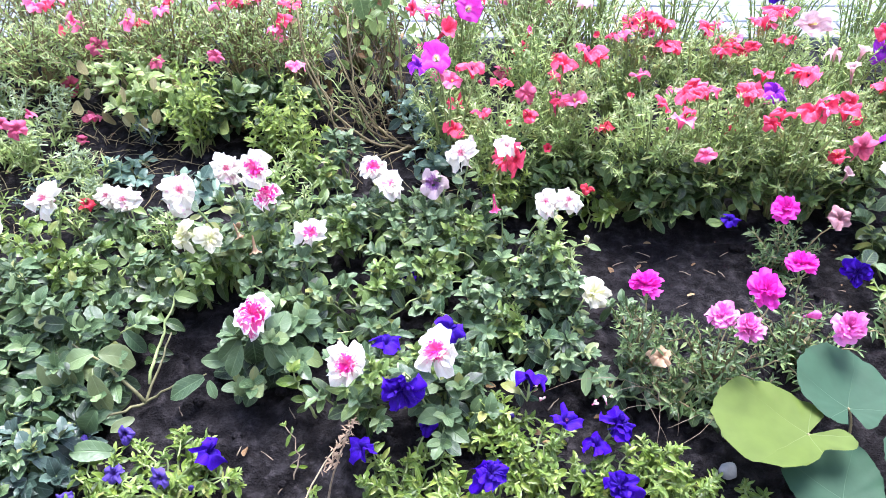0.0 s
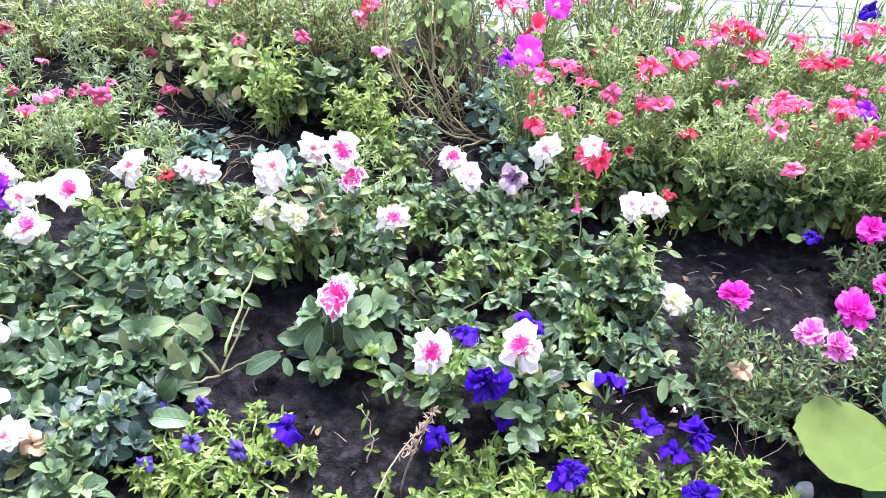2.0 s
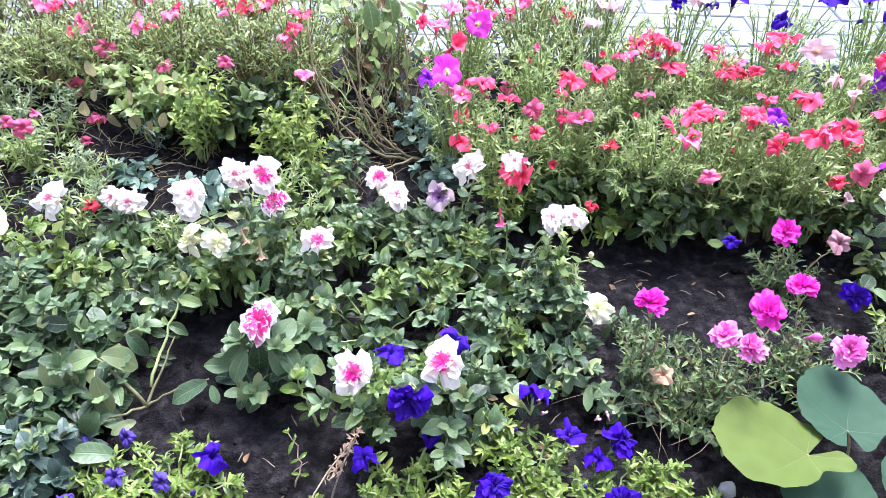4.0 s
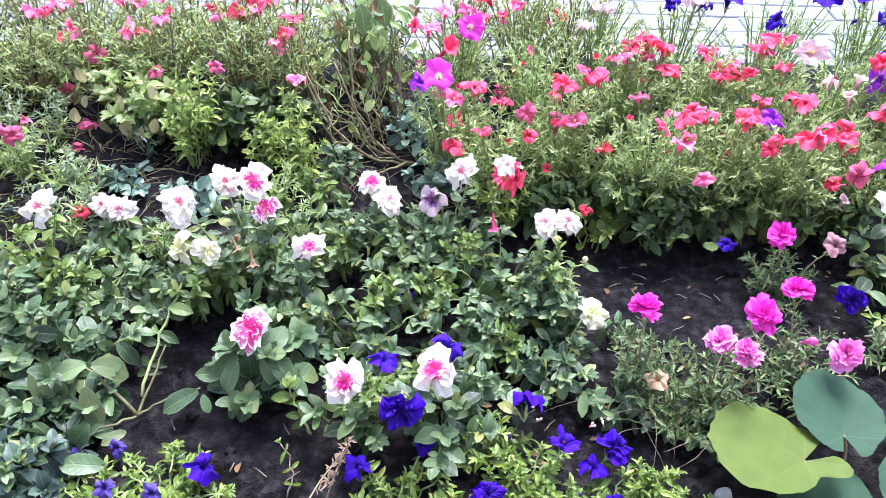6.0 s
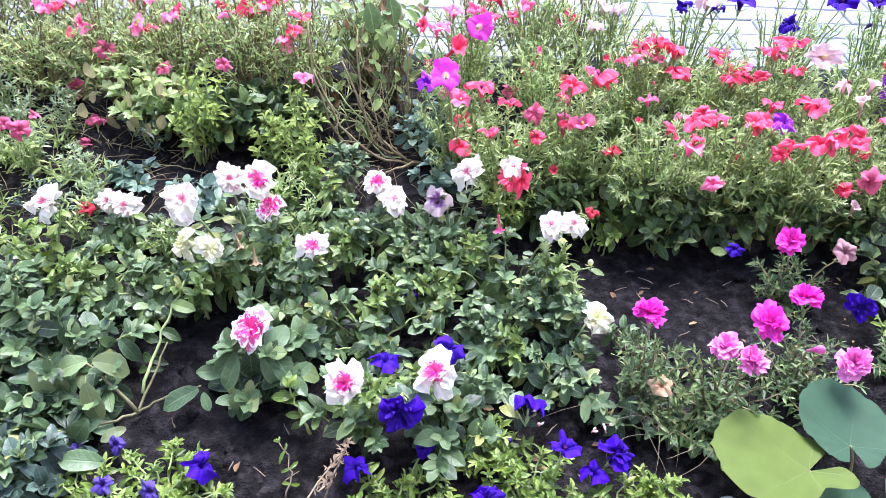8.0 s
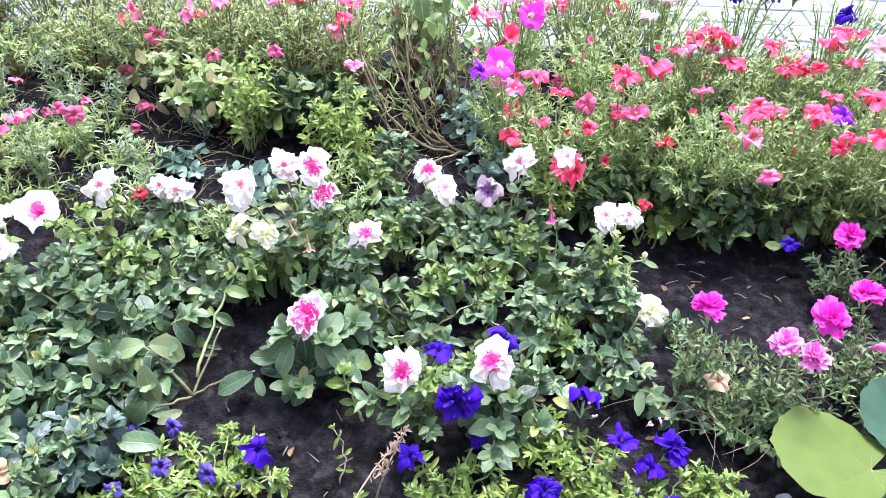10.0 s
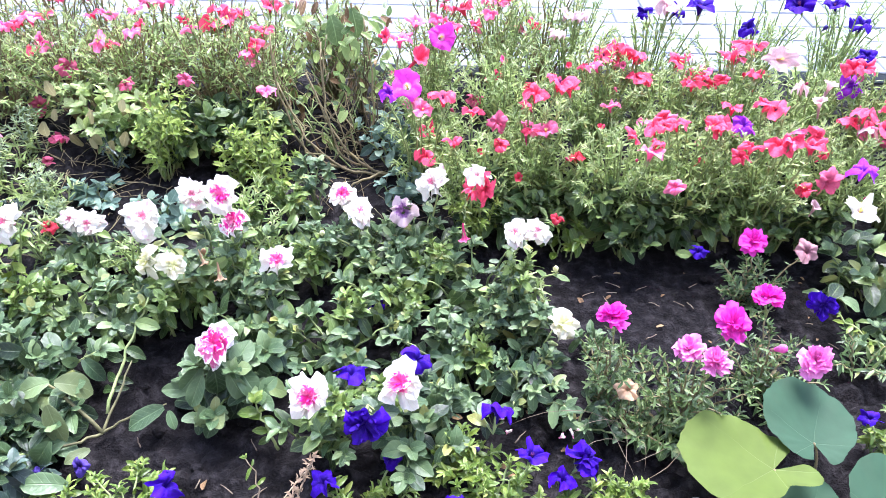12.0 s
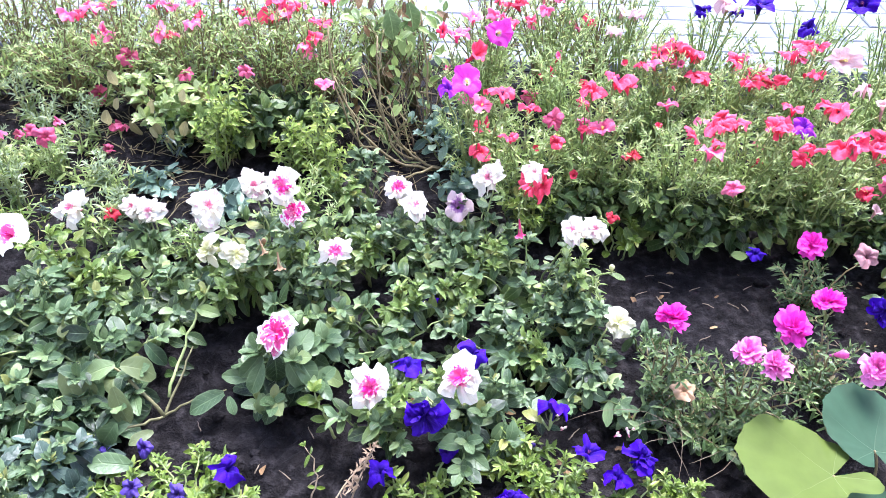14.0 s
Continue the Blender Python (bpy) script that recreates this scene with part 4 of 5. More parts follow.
for a, b, c, r in (((-0.464, 0.725, 0.004), (-0.5, 0.745, 0.06), (-0.57, 0.775, 0.085), 0.0042), ((-0.464, 0.725, 0.004), (-0.45, 0.78, 0.03), (-0.44, 0.83, 0.05), 0.0032), ((-0.464, 0.725, 0.004), (-0.5, 0.69, 0.02), (-0.54, 0.67, 0.02), 0.0034),
                   ((-0.464, 0.725, 0.004), (-0.43, 0.745, 0.02), (-0.37, 0.757, 0.035), 0.003)):
    h = Heap()
    h.add(tube(bow(*[Vector(v) - fork.location for v in (a, b, c)], 9, 0.002, rnd), r * 0.75, r * 0.4, 7), ID)
    part("stem", h.mesh("stem", BRANCH), fork)
for at, way, size, tone in (((-0.525, 0.721, 0.075), (0.32, -0.52, -0.79), 0.062, 1), ((-0.606, 0.737, 0.085), (0.36, -0.38, -0.85), 0.058, 1), ((-0.569, 0.740, 0.070), (0.04, -0.45, -0.89), 0.036, 1),
                            ((-0.531, 0.756, 0.085), (-0.93, -0.36, -0.11), 0.052, 2), ((-0.523, 0.754, 0.085), (0.85, 0.32, -0.42), 0.06, 1), ((-0.371, 0.747, 0.040), (-0.88, -0.32, -0.34), 0.062, 2),
                            ((-0.363, 0.744, 0.035), (0.35, -0.78, -0.53), 0.030, 2), ((-0.307, 0.733, 0.060), (0.23, -0.53, -0.82), 0.040, 2), ((-0.305, 0.758, 0.100), (-0.39, -0.58, -0.71), 0.050, 2),
                            ((-0.288, 0.768, 0.110), (0.12, -0.43, -0.89), 0.052, 0), ((-0.268, 0.764, 0.100), (0.44, -0.40, -0.80), 0.054, 0), ((-0.465, 0.685, 0.020), (-0.81, -0.58, -0.00), 0.038, 1),
                            ((-0.471, 0.619, 0.030), (-0.99, -0.02, 0.17), 0.062, 0), ((-0.506, 0.670, 0.060), (-0.48, -0.53, -0.70), 0.048, 0)):
    up = (0.15, -0.75, 0.65) if way[2] < -0.6 else (0.1, -0.35, 0.9)
    part("leaf", leaf_mesh("broad", int(size * 1e4) % 8, (GREY_LEAF, TIP_LEAF, TIP_COOL)[tone]), fork, aim(Vector(at) - fork.location, way, up, size), ("", "pale yellow-green hanging leaf", "pale cool green leaf")[tone])

# ---------------------------------------------------------------- portulacas on the open soil
MOSS = "sprawling portulaca with needle leaves and double pink flowers"


def moss(x, y, r, h, stems, blooms, seed, **more):
    return grow("portulaca_plant", MOSS, x, y, r, h, "needle", NEEDLE_LEAF, stems=stems, each=20, size=0.022, lie=0.6, single=False, blooms=blooms, seed=seed, stem_r=0.0018, tips=8, woody=True,
                group="portulacas of the bed", category="portulaca", **more)


moss(0.31, 0.79, 0.07, 0.17, 16, [("hot", "rose", 0.293, 0.788, 0.2, 0.028)], 61)
moss(0.43, 0.77, 0.11, 0.13, 19, [("softpink", "rose", 0.41, 0.767, 0.155, 0.026), ("softpink", "rose", 0.437, 0.735, 0.165, 0.027), ("hot", "rose", 0.49, 0.814, 0.16, 0.034)], 62)
moss(0.61, 1.02, 0.08, 0.1, 16, [("hot", "rose", 0.604, 1.048, 0.13, 0.03), ("mauve", "limp", 0.701, 1.038, 0.12, 0.025)], 63)
moss(0.57, 0.82, 0.11, 0.11, 19, [("hot", "rose", 0.569, 0.883, 0.15, 0.029), ("softpink", "bud", 0.56, 0.785, 0.14, 0.026), ("softpink", "rose", 0.601, 0.76, 0.14, 0.03)], 64)
moss(0.35, 0.745, 0.075, 0.07, 12, [("tan", "limp", 0.323, 0.739, 0.1, 0.02)], 65)
moss(0.46, 0.72, 0.07, 0.05, 9, [], 66)
white(0.385, 0.72, 0.06, 0.05, 6, (), 67, 0.026, 6)
white(0.27, 0.745, 0.06, 0.05, 6, (), 68, 0.028, 6, GREY_LEAF)
white(0.3, 0.9, 0.03, 0.06, 2, (), 69, 0.03, 3, GREY_LEAF)

# ---------------------------------------------------------------- back: tall red petunias
RED = "tall dense petunia bush covered in coral red flowers"
HIGH = (0.0, 0.12, 1.0)


def buds(x, y, r, h, seed):
    """Small buds and half-open blooms scattered over a bush."""
    g = random.Random(seed * 3 + 1)
    out = []
    for i in range(3):
        a, d = g.uniform(0, 6.28), r * math.sqrt(g.uniform(0.05, 1))
        form, size = g.choice((("tube", 0.015), ("bud", 0.014), ("limp", 0.02), ("limp", 0.024)))
        out.append((g.choice(("pink", "red", "red", "rose")), form, x + d * math.cos(a), y + d * math.sin(a), h * (1.08 - 0.45 * (d / r) ** 2), size * g.uniform(0.8, 1.1), (g.uniform(-0.5, 0.5), -0.5, 0.7)))
    return out


def bush(x, y, r, h, stems, blooms, seed, mat=None, leaf="narrow", size=0.028, each=26, label=RED, **more):
    if label == RED:
        blooms = list(blooms) + buds(x, y, r, h + 0.03, seed)
    g = random.Random(seed * 5 + 2)
    full = []
    for colour, form, bx, by, bz, br, *face in blooms:
        full.append((colour, "ragged" if form == "single" and colour in ("red", "pink", "violet", "purple") else form, bx, by, bz, br * (0.82 if colour in ("violet", "purple", "magenta") else 1.0), *face))
        if colour in ("red", "pink") and form in ("single", "limp") and br > 0.024:
            full.append((g.choice(("red", "pink", "red")), g.choice(("ragged", "limp")), bx + g.choice((-1, 1)) * g.uniform(0.012, 0.034), by + g.uniform(-0.02, 0.03), bz + g.uniform(-0.025, 0.01), br * g.uniform(0.6, 0.85), (g.uniform(-0.5, 0.5), g.uniform(-0.3, 0.4), 0.9)))
    blooms = full
    return grow("petunia_bush", label, x, y, r, h + (0.045 if h > 0.17 else 0), leaf, mat or BUSH_LEAF, stems=int(stems * 1.75), each=each, size=size * (0.78 if leaf == "narrow" else 1), lie=0.25, single=False, blooms=blooms, seed=seed, dome=0.4, tips=8, hug=more.pop("hug", 0.8),
                group="petunia bushes at the back", bare=more.pop("bare", 0.25), **more)


bush(0.24, 1.29, 0.13, 0.22, 30, [("red", "limp", 0.227, 1.3, 0.283, 0.028, HIGH), ("red", "single", 0.275, 1.32, 0.298, 0.034, (0, 0.1, 1)), ("pink", "single", 0.248, 1.257, 0.228, 0.028),
                                  ("darkred", "limp", 0.307, 1.243, 0.179, 0.022), ("pink", "tube", 0.215, 1.29, 0.22, 0.026), ("darkred", "limp", 0.261, 1.097, 0.141, 0.016)], 71)
bush(0.11, 1.24, 0.1, 0.19, 20, [("red", "limp", 0.124, 1.073, 0.219, 0.031, (0.1, -0.8, 0.4)), ("white", "limp", 0.11, 1.09, 0.24, 0.024), ("red", "single", 0.073, 1.226, 0.22, 0.021), ("red", "single", 0.113, 1.306, 0.236, 0.024, HIGH),
                                 ("red", "limp", 0.024, 1.254, 0.165, 0.024), ("pink", "tube", 0.09, 1.02, 0.15, 0.018, (0.1, -0.3, -0.9))], 72)
bush(0.4, 1.22, 0.13, 0.21, 30, [("red", "limp", 0.421, 1.171, 0.29, 0.026, HIGH), ("red", "limp", 0.48, 1.226, 0.265, 0.026, HIGH), ("pink", "single", 0.41, 1.12, 0.27, 0.026, (0, 0.0, 1)), ("pink", "single", 0.383, 1.341, 0.234, 0.022)], 73)
bush(0.53, 1.23, 0.13, 0.23, 30, [("red", "single", 0.563, 1.225, 0.264, 0.034, HIGH), ("violet", "limp", 0.614, 1.24, 0.256, 0.03), ("red", "limp", 0.6, 1.16, 0.26, 0.026), ("red", "single", 0.6, 1.28, 0.27, 0.024)], 74)
bush(0.67, 1.22, 0.13, 0.23, 30, [("red", "single", 0.669, 1.25, 0.283, 0.034, (0, 0.0, 1)), ("red", "limp", 0.63, 1.12, 0.29, 0.029), ("red", "single", 0.672, 1.1, 0.3, 0.029, HIGH), ("rose", "limp", 0.751, 1.136, 0.2, 0.029, (-0.1, -0.9, 0.3)),
                                  ("pale", "tube", 0.735, 1.12, 0.16, 0.02)], 75)
bush(0.82, 1.24, 0.13, 0.22, 28, [("red", "limp", 0.858, 1.28, 0.264, 0.033), ("pale", "limp", 0.863, 1.25, 0.24, 0.029), ("red", "single", 0.923, 1.3, 0.263, 0.029, HIGH), ("violet", "limp", 0.817, 1.15, 0.22, 0.034, (0.1, -0.2, 0.9)), ("red", "single", 0.885, 1.24, 0.25, 0.026)], 76)
bush(0.2, 1.46, 0.13, 0.22, 26, [("red", "tube", 0.236, 1.476, 0.2, 0.026), ("pale", "limp", 0.3, 1.55, 0.29, 0.026), ("pale", "single", 0.33, 1.62, 0.3, 0.026)], 77)
bush(0.38, 1.43, 0.13, 0.25, 28, [("red", "single", 0.38, 1.45, 0.29, 0.031), ("red", "limp", 0.428, 1.45, 0.304, 0.031), ("red", "limp", 0.453, 1.42, 0.259, 0.029), ("red", "single", 0.42, 1.49, 0.28, 0.029), ("pink", "single", 0.36, 1.42, 0.28, 0.026), ("red", "limp", 0.45, 1.46, 0.285, 0.028)], 78)
bush(0.54, 1.45, 0.13, 0.22, 26, [("red", "limp", 0.557, 1.5, 0.254, 0.029), ("red", "single", 0.594, 1.473, 0.233, 0.026), ("red", "limp", 0.57, 1.43, 0.24, 0.028)], 79)
bush(0.68, 1.43, 0.13, 0.23, 26, [("red", "single", 0.657, 1.48, 0.281, 0.031), ("red", "limp", 0.689, 1.5, 0.291, 0.028), ("pale", "single", 0.71, 1.37, 0.325, 0.040, (-0.1, -0.8, 0.4)), ("pale", "limp", 0.756, 1.35, 0.278, 0.029), ("red", "limp", 0.69, 1.42, 0.27, 0.024), ("pale", "tube", 0.79, 1.33, 0.26, 0.024)], 80)
bush(0.84, 1.45, 0.13, 0.22, 24, [("red", "limp", 0.887, 1.42, 0.288, 0.029), ("violet", "limp", 0.897, 1.42, 0.244, 0.034), ("purple", "limp", 0.93, 1.47, 0.275, 0.03), ("pale", "tube", 0.83, 1.38, 0.27, 0.024)], 81)
bush(0.02, 1.36, 0.11, 0.18, 20, [("red", "single", 0.023, 1.349, 0.165, 0.023), ("magenta", "single", -0.012, 1.2, 0.345, 0.038, (0.1, -0.75, 0.6)), ("red", "single", 0.05, 1.185, 0.335, 0.029, HIGH), ("violet", "limp", -0.045, 1.22, 0.32, 0.026)], 82)
bush(0.03, 1.5, 0.11, 0.24, 22, [("red", "tube", 0.012, 1.36, 0.323, 0.036, (0.2, -0.5, 0.7)), ("magenta", "single", 0.052, 1.45, 0.319, 0.038, (0.1, -0.8, 0.5)), ("pink", "single", -0.033, 1.45, 0.315, 0.028), ("pink", "single", 0.0, 1.5, 0.33, 0.026), ("red", "single", 0.07, 1.49, 0.33, 0.026)], 83)

# leafy skirts of the bushes over the open soil
for i, (x, y, h, s) in enumerate(((0.3, 1.18, 0.13, 9), (0.41, 1.1, 0.15, 7), (0.53, 1.15, 0.13, 7), (0.66, 1.14, 0.14, 8), (0.78, 1.13, 0.12, 7), (0.2, 1.14, 0.13, 8), (0.3, 1.1, 0.09, 3), (0.13, 1.17, 0.15, 7), (0.47, 1.13, 0.16, 6), (0.6, 1.13, 0.16, 6), (0.72, 1.12, 0.15, 6), (0.36, 1.14, 0.16, 6))):
    bush(x, y + 0.055, 0.055 + 0.01 * (i % 3), h, s, [("purple", "limp", 0.524, 1.07, 0.09, 0.022)] if i == 2 else [], 90 + i, LIME_LEAF if i == 6 else LIT_BACK_LEAF if i % 3 == 0 else MID_LEAF, "oval", 0.03 + 0.008 * (i % 3), 7,
         "leafy green petunia at the foot of the red bushes", hug=0.5, bare=0.25)
white(0.86, 1.04, 0.1, 0.14, 10, [("white", "ragged", 0.787, 1.071, 0.19, 0.032, (0.0, -0.35, 0.9)), ("purple", "ruffled", 0.675, 0.9, 0.12, 0.027, (-0.5, -0.6, 0.3))], 97, 0.046, 7, leaf="broad")
white(0.83, 0.9, 0.08, 0.06, 6, (), 98, 0.03, 8)
moss(0.76, 0.86, 0.08, 0.06, 7, (), 197)
moss(0.82, 0.8, 0.08, 0.05, 6, (), 198)
lime(0.725, 0.7, 0.04, 0.04, 3, [("purple", "limp", 0.695, 0.72, 0.06, 0.018)], 199)
white(0.98, 1.05, 0.1, 0.14, 11, (), 99, 0.044, 7, leaf="broad")

# ---------------------------------------------------------------- behind them: violet petunias along the path
TALL = "tall straggly petunia with violet flowers beside the paved path"
bush(0.54, 1.65, 0.12, 0.26, 18, [("purple", "limp", 0.509, 1.65, 0.295, 0.028), ("purple", "limp", 0.581, 1.65, 0.3, 0.034), ("purple", "single", 0.629, 1.65, 0.315, 0.042, HIGH), ("pale", "limp", 0.55, 1.63, 0.32, 0.026)], 101, each=16, label=TALL)
bush(0.75, 1.65, 0.12, 0.27, 15, [("purple", "limp", 0.751, 1.65, 0.266, 0.032), ("purple", "single", 0.847, 1.65, 0.325, 0.044)], 102, each=16, label=TALL)
bush(0.95, 1.62, 0.1, 0.28, 12, [("purple", "single", 0.928, 1.65, 0.325, 0.034), ("purple", "limp", 0.979, 1.6, 0.301, 0.038), ("purple", "limp", 0.951, 1.5, 0.275, 0.026), ("lilac", "bud", 0.9, 1.6, 0.29, 0.024)], 103, each=16, label=TALL)
bush(1.08, 1.4, 0.12, 0.22, 26, [("red", "single", 1.0, 1.36, 0.25, 0.026)], 104, each=18)
bush(0.97, 1.25, 0.1, 0.18, 20, [("red", "limp", 0.99, 1.24, 0.23, 0.024)], 124, each=18)
bush(0.97, 1.43, 0.1, 0.22, 20, [], 125, each=18)
bush(0.86, 1.78, 0.1, 0.22, 10, [], 126, each=14, label=TALL)
bush(1.14, 1.62, 0.12, 0.27, 14, [("purple", "limp", 1.12, 1.62, 0.31, 0.03), ("lilac", "bud", 1.2, 1.6, 0.3, 0.024)], 107, each=16, label=TALL)
bush(1.27, 1.5, 0.13, 0.24, 18, [("pink", "limp", 1.22, 1.48, 0.28, 0.028)], 108, each=16)
bush(1.06, 1.78, 0.11, 0.24, 12, [], 109, each=14, label=TALL)
bush(1.25, 1.76, 0.12, 0.24, 12, [], 110, each=14, label=TALL)
bush(0.36, 1.66, 0.12, 0.27, 22, [("pale", "limp", 0.36, 1.62, 0.3, 0.029)], 105, each=16, label=TALL)
bush(0.2, 1.66, 0.12, 0.27, 22, [("pink", "limp", 0.16, 1.62, 0.3, 0.026)], 106, each=16)

# ---------------------------------------------------------------- back, beside the bare stems: olive bushes
OLIVE = "tall olive-green petunia bush with scattered pink flowers"


def olive(x, y, r, h, stems, blooms, seed, **more):
    return bush(x, y, r, h, stems, blooms, seed, label=OLIVE, size=more.pop("size", 0.03), leaf=more.pop("leaf", "narrow"), each=more.pop("each", 21), woody=True, bare=more.pop("bare", 0.35), **more)


olive(-0.96, 1.62, 0.15, 0.17, 26, [("pink", "limp", -0.922, 1.65, 0.238, 0.031), ("pink", "single", -0.86, 1.66, 0.25, 0.031)], 111)
olive(-0.79, 1.6, 0.14, 0.2, 28, [("pink", "limp", -0.822, 1.6, 0.221, 0.029), ("pink", "single", -0.701, 1.6, 0.223, 0.028), ("rose", "limp", -0.761, 1.55, 0.187, 0.024)], 112)
olive(-0.63, 1.62, 0.14, 0.22, 28, [("pink", "limp", -0.621, 1.6, 0.251, 0.029), ("rose", "limp", -0.623, 1.5, 0.176, 0.019), ("pink", "single", -0.69, 1.66, 0.26, 0.026)], 113)
olive(-0.46, 1.6, 0.14, 0.23, 28, [("red", "limp", -0.445, 1.62, 0.266, 0.031), ("pink", "single", -0.417, 1.629, 0.275, 0.031), ("pink", "limp", -0.497, 1.62, 0.251, 0.026), ("rose", "limp", -0.441, 1.354, 0.268, 0.017), ("red", "single", -0.39, 1.64, 0.28, 0.026)], 114)
olive(-0.34, 1.55, 0.11, 0.24, 22, [("red", "limp", -0.334, 1.492, 0.276, 0.026), ("red", "single", -0.319, 1.536, 0.29, 0.026), ("pink", "limp", -0.352, 1.535, 0.214, 0.022), ("pink", "limp", -0.287, 1.35, 0.249, 0.022, (0.3, 0, 0.9))], 115)
faded = olive(-0.66, 1.49, 0.11, 0.15, 14, [], 116, size=0.04, leaf="oval", each=6, bare=0.2)
wilt = random.Random(77)
for i in range(16):
    at = Vector((wilt.uniform(-0.12, 0.1), wilt.uniform(-0.12, -0.02), wilt.uniform(0.03, 0.17)))
    part("leaf", leaf_mesh("broad", i % 8, TAN_LEAF), faded, aim(at, (wilt.uniform(-0.5, 0.5), -0.3, -0.9), (0, -1, 0.2), wilt.uniform(0.025, 0.04)), "withered tan leaf hanging down")
olive(-0.45, 1.46, 0.11, 0.11, 11, [], 117, mat=MID_LEAF, size=0.052, leaf="broad", each=7)
olive(-0.58, 1.46, 0.09, 0.1, 10, [], 123, mat=LIT_BACK_LEAF, size=0.045, leaf="broad", each=6)
olive(-0.35, 1.44, 0.08, 0.12, 10, [], 118, mat=MID_LEAF, size=0.046, leaf="broad", each=7)
olive(-1.15, 1.62, 0.14, 0.14, 20, [("rose", "limp", -1.2, 1.58, 0.12, 0.026)], 119)
olive(-1.34, 1.6, 0.14, 0.16, 20, [("violet", "single", -1.33, 1.72, 0.2, 0.03)], 120)
olive(-0.2, 1.7, 0.1, 0.24, 16, [], 121)
olive(-0.13, 1.64, 0.09, 0.2, 12, [], 122, mat=LIT_BACK_LEAF)

# last row, along the path
for i in (0, 1, 2, 3, 4, 5, 6, 7, 8, 10, 11, 12):
    x = -1.3 + i * 0.135
    g = random.Random(300 + i)
    pick = [(g.choice(("pink", "pink", "red", "pale")), g.choice(("limp", "single")), x + g.uniform(-0.1, 0.1), 1.8 + g.uniform(-0.08, 0.06), 0.27 + g.uniform(-0.03, 0.04), 0.032) for _ in range(3)]
    olive(x, 1.79 + g.uniform(-0.03, 0.03), 0.13, 0.21 + g.uniform(-0.03, 0.02), 20, pick, 160 + i, leaf="narrow", size=0.03, each=13)

# upright pale green shoots
for i, (x, y, r, h) in enumerate(((-0.51, 1.4, 0.06, 0.21), (-0.53, 1.37, 0.055, 0.15), (-0.315, 1.36, 0.06, 0.2), (-0.29, 1.3, 0.06, 0.15), (-0.37, 1.35, 0.045, 0.13), (0.12, 1.18, 0.05, 0.15))):
    grow("petunia_shoots", "upright pale green petunia shoots without flowers", x, y, r, h, "lance", SHOOT_LEAF, stems=11, each=13, size=0.024, lie=0.15, single=False, loose=0.2, seed=130 + i, dome=0.3, group="pale shoots")

for i, (x, y, h, cool) in enumerate(((-0.241, 1.228, 0.13, 0), (-0.203, 1.289, 0.14, 1), (-0.326, 1.158, 0.13, 0), (-0.16, 1.083, 0.13, 1), (-0.362, 0.964, 0.16, 0), (-0.309, 1.003, 0.16, 0), (-0.276, 0.941, 0.14, 1), (-0.182, 1.05, 0.13, 0),
                                     (-0.429, 1.016, 0.14, 0), (-0.032, 1.058, 0.12, 1), (0.071, 0.886, 0.1, 1), (0.15, 0.93, 0.15, 1), (-0.41, 0.93, 0.13, 0), (-0.62, 0.93, 0.12, 0), (-0.7, 0.9, 0.14, 1), (-0.62, 0.56, 0.1, 1), (-0.58, 0.6, 0.11, 1), (0.18, 0.96, 0.17, 0), (0.21, 0.9, 0.13, 1), (0.11, 0.84, 0.1, 0), (0.0, 0.95, 0.12, 0), (-0.1, 0.92, 0.12, 0), (0.04, 1.03, 0.14, 0), (-0.02, 0.72, 0.14, 0), (-0.1, 0.7, 0.13, 0), (0.05, 0.73, 0.12, 1))):
    grow("petunia_shoots", "short upright petunia shoots with crowded pale tips", x, y, 0.04, h, "small", TIP_COOL if cool else SPRIG_LEAF, stems=5, each=10, size=0.028, lie=0.15, single=False, seed=500 + i, dome=0.3, tips=10, bare=0.3,
         group="pale shoots", loose=0.1)

for i, (x, y, h) in enumerate(((-1.22, 1.41, 0.12), (-1.1, 1.31, 0.12), (-1.12, 1.48, 0.14), (-1.0, 1.35, 0.11), (-1.01, 1.52, 0.14), (-0.87, 1.35, 0.1), (-0.84, 1.45, 0.12), (-1.07, 1.2, 0.12), (-0.92, 1.23, 0.12), (-0.76, 1.3, 0.08), (-0.7, 1.2, 0.08), (-0.93, 1.44, 0.12))):
    grow("petunia_shoots", "thin upright silvery green petunia shoots", x, y, 0.045, h, "narrow", SILVER_LEAF, stems=7, each=18, size=0.02, lie=0.2, single=False, seed=600 + i, dome=0.3, tips=9, bare=0.1, group="thin shoots", loose=0.05, hug=0.9)

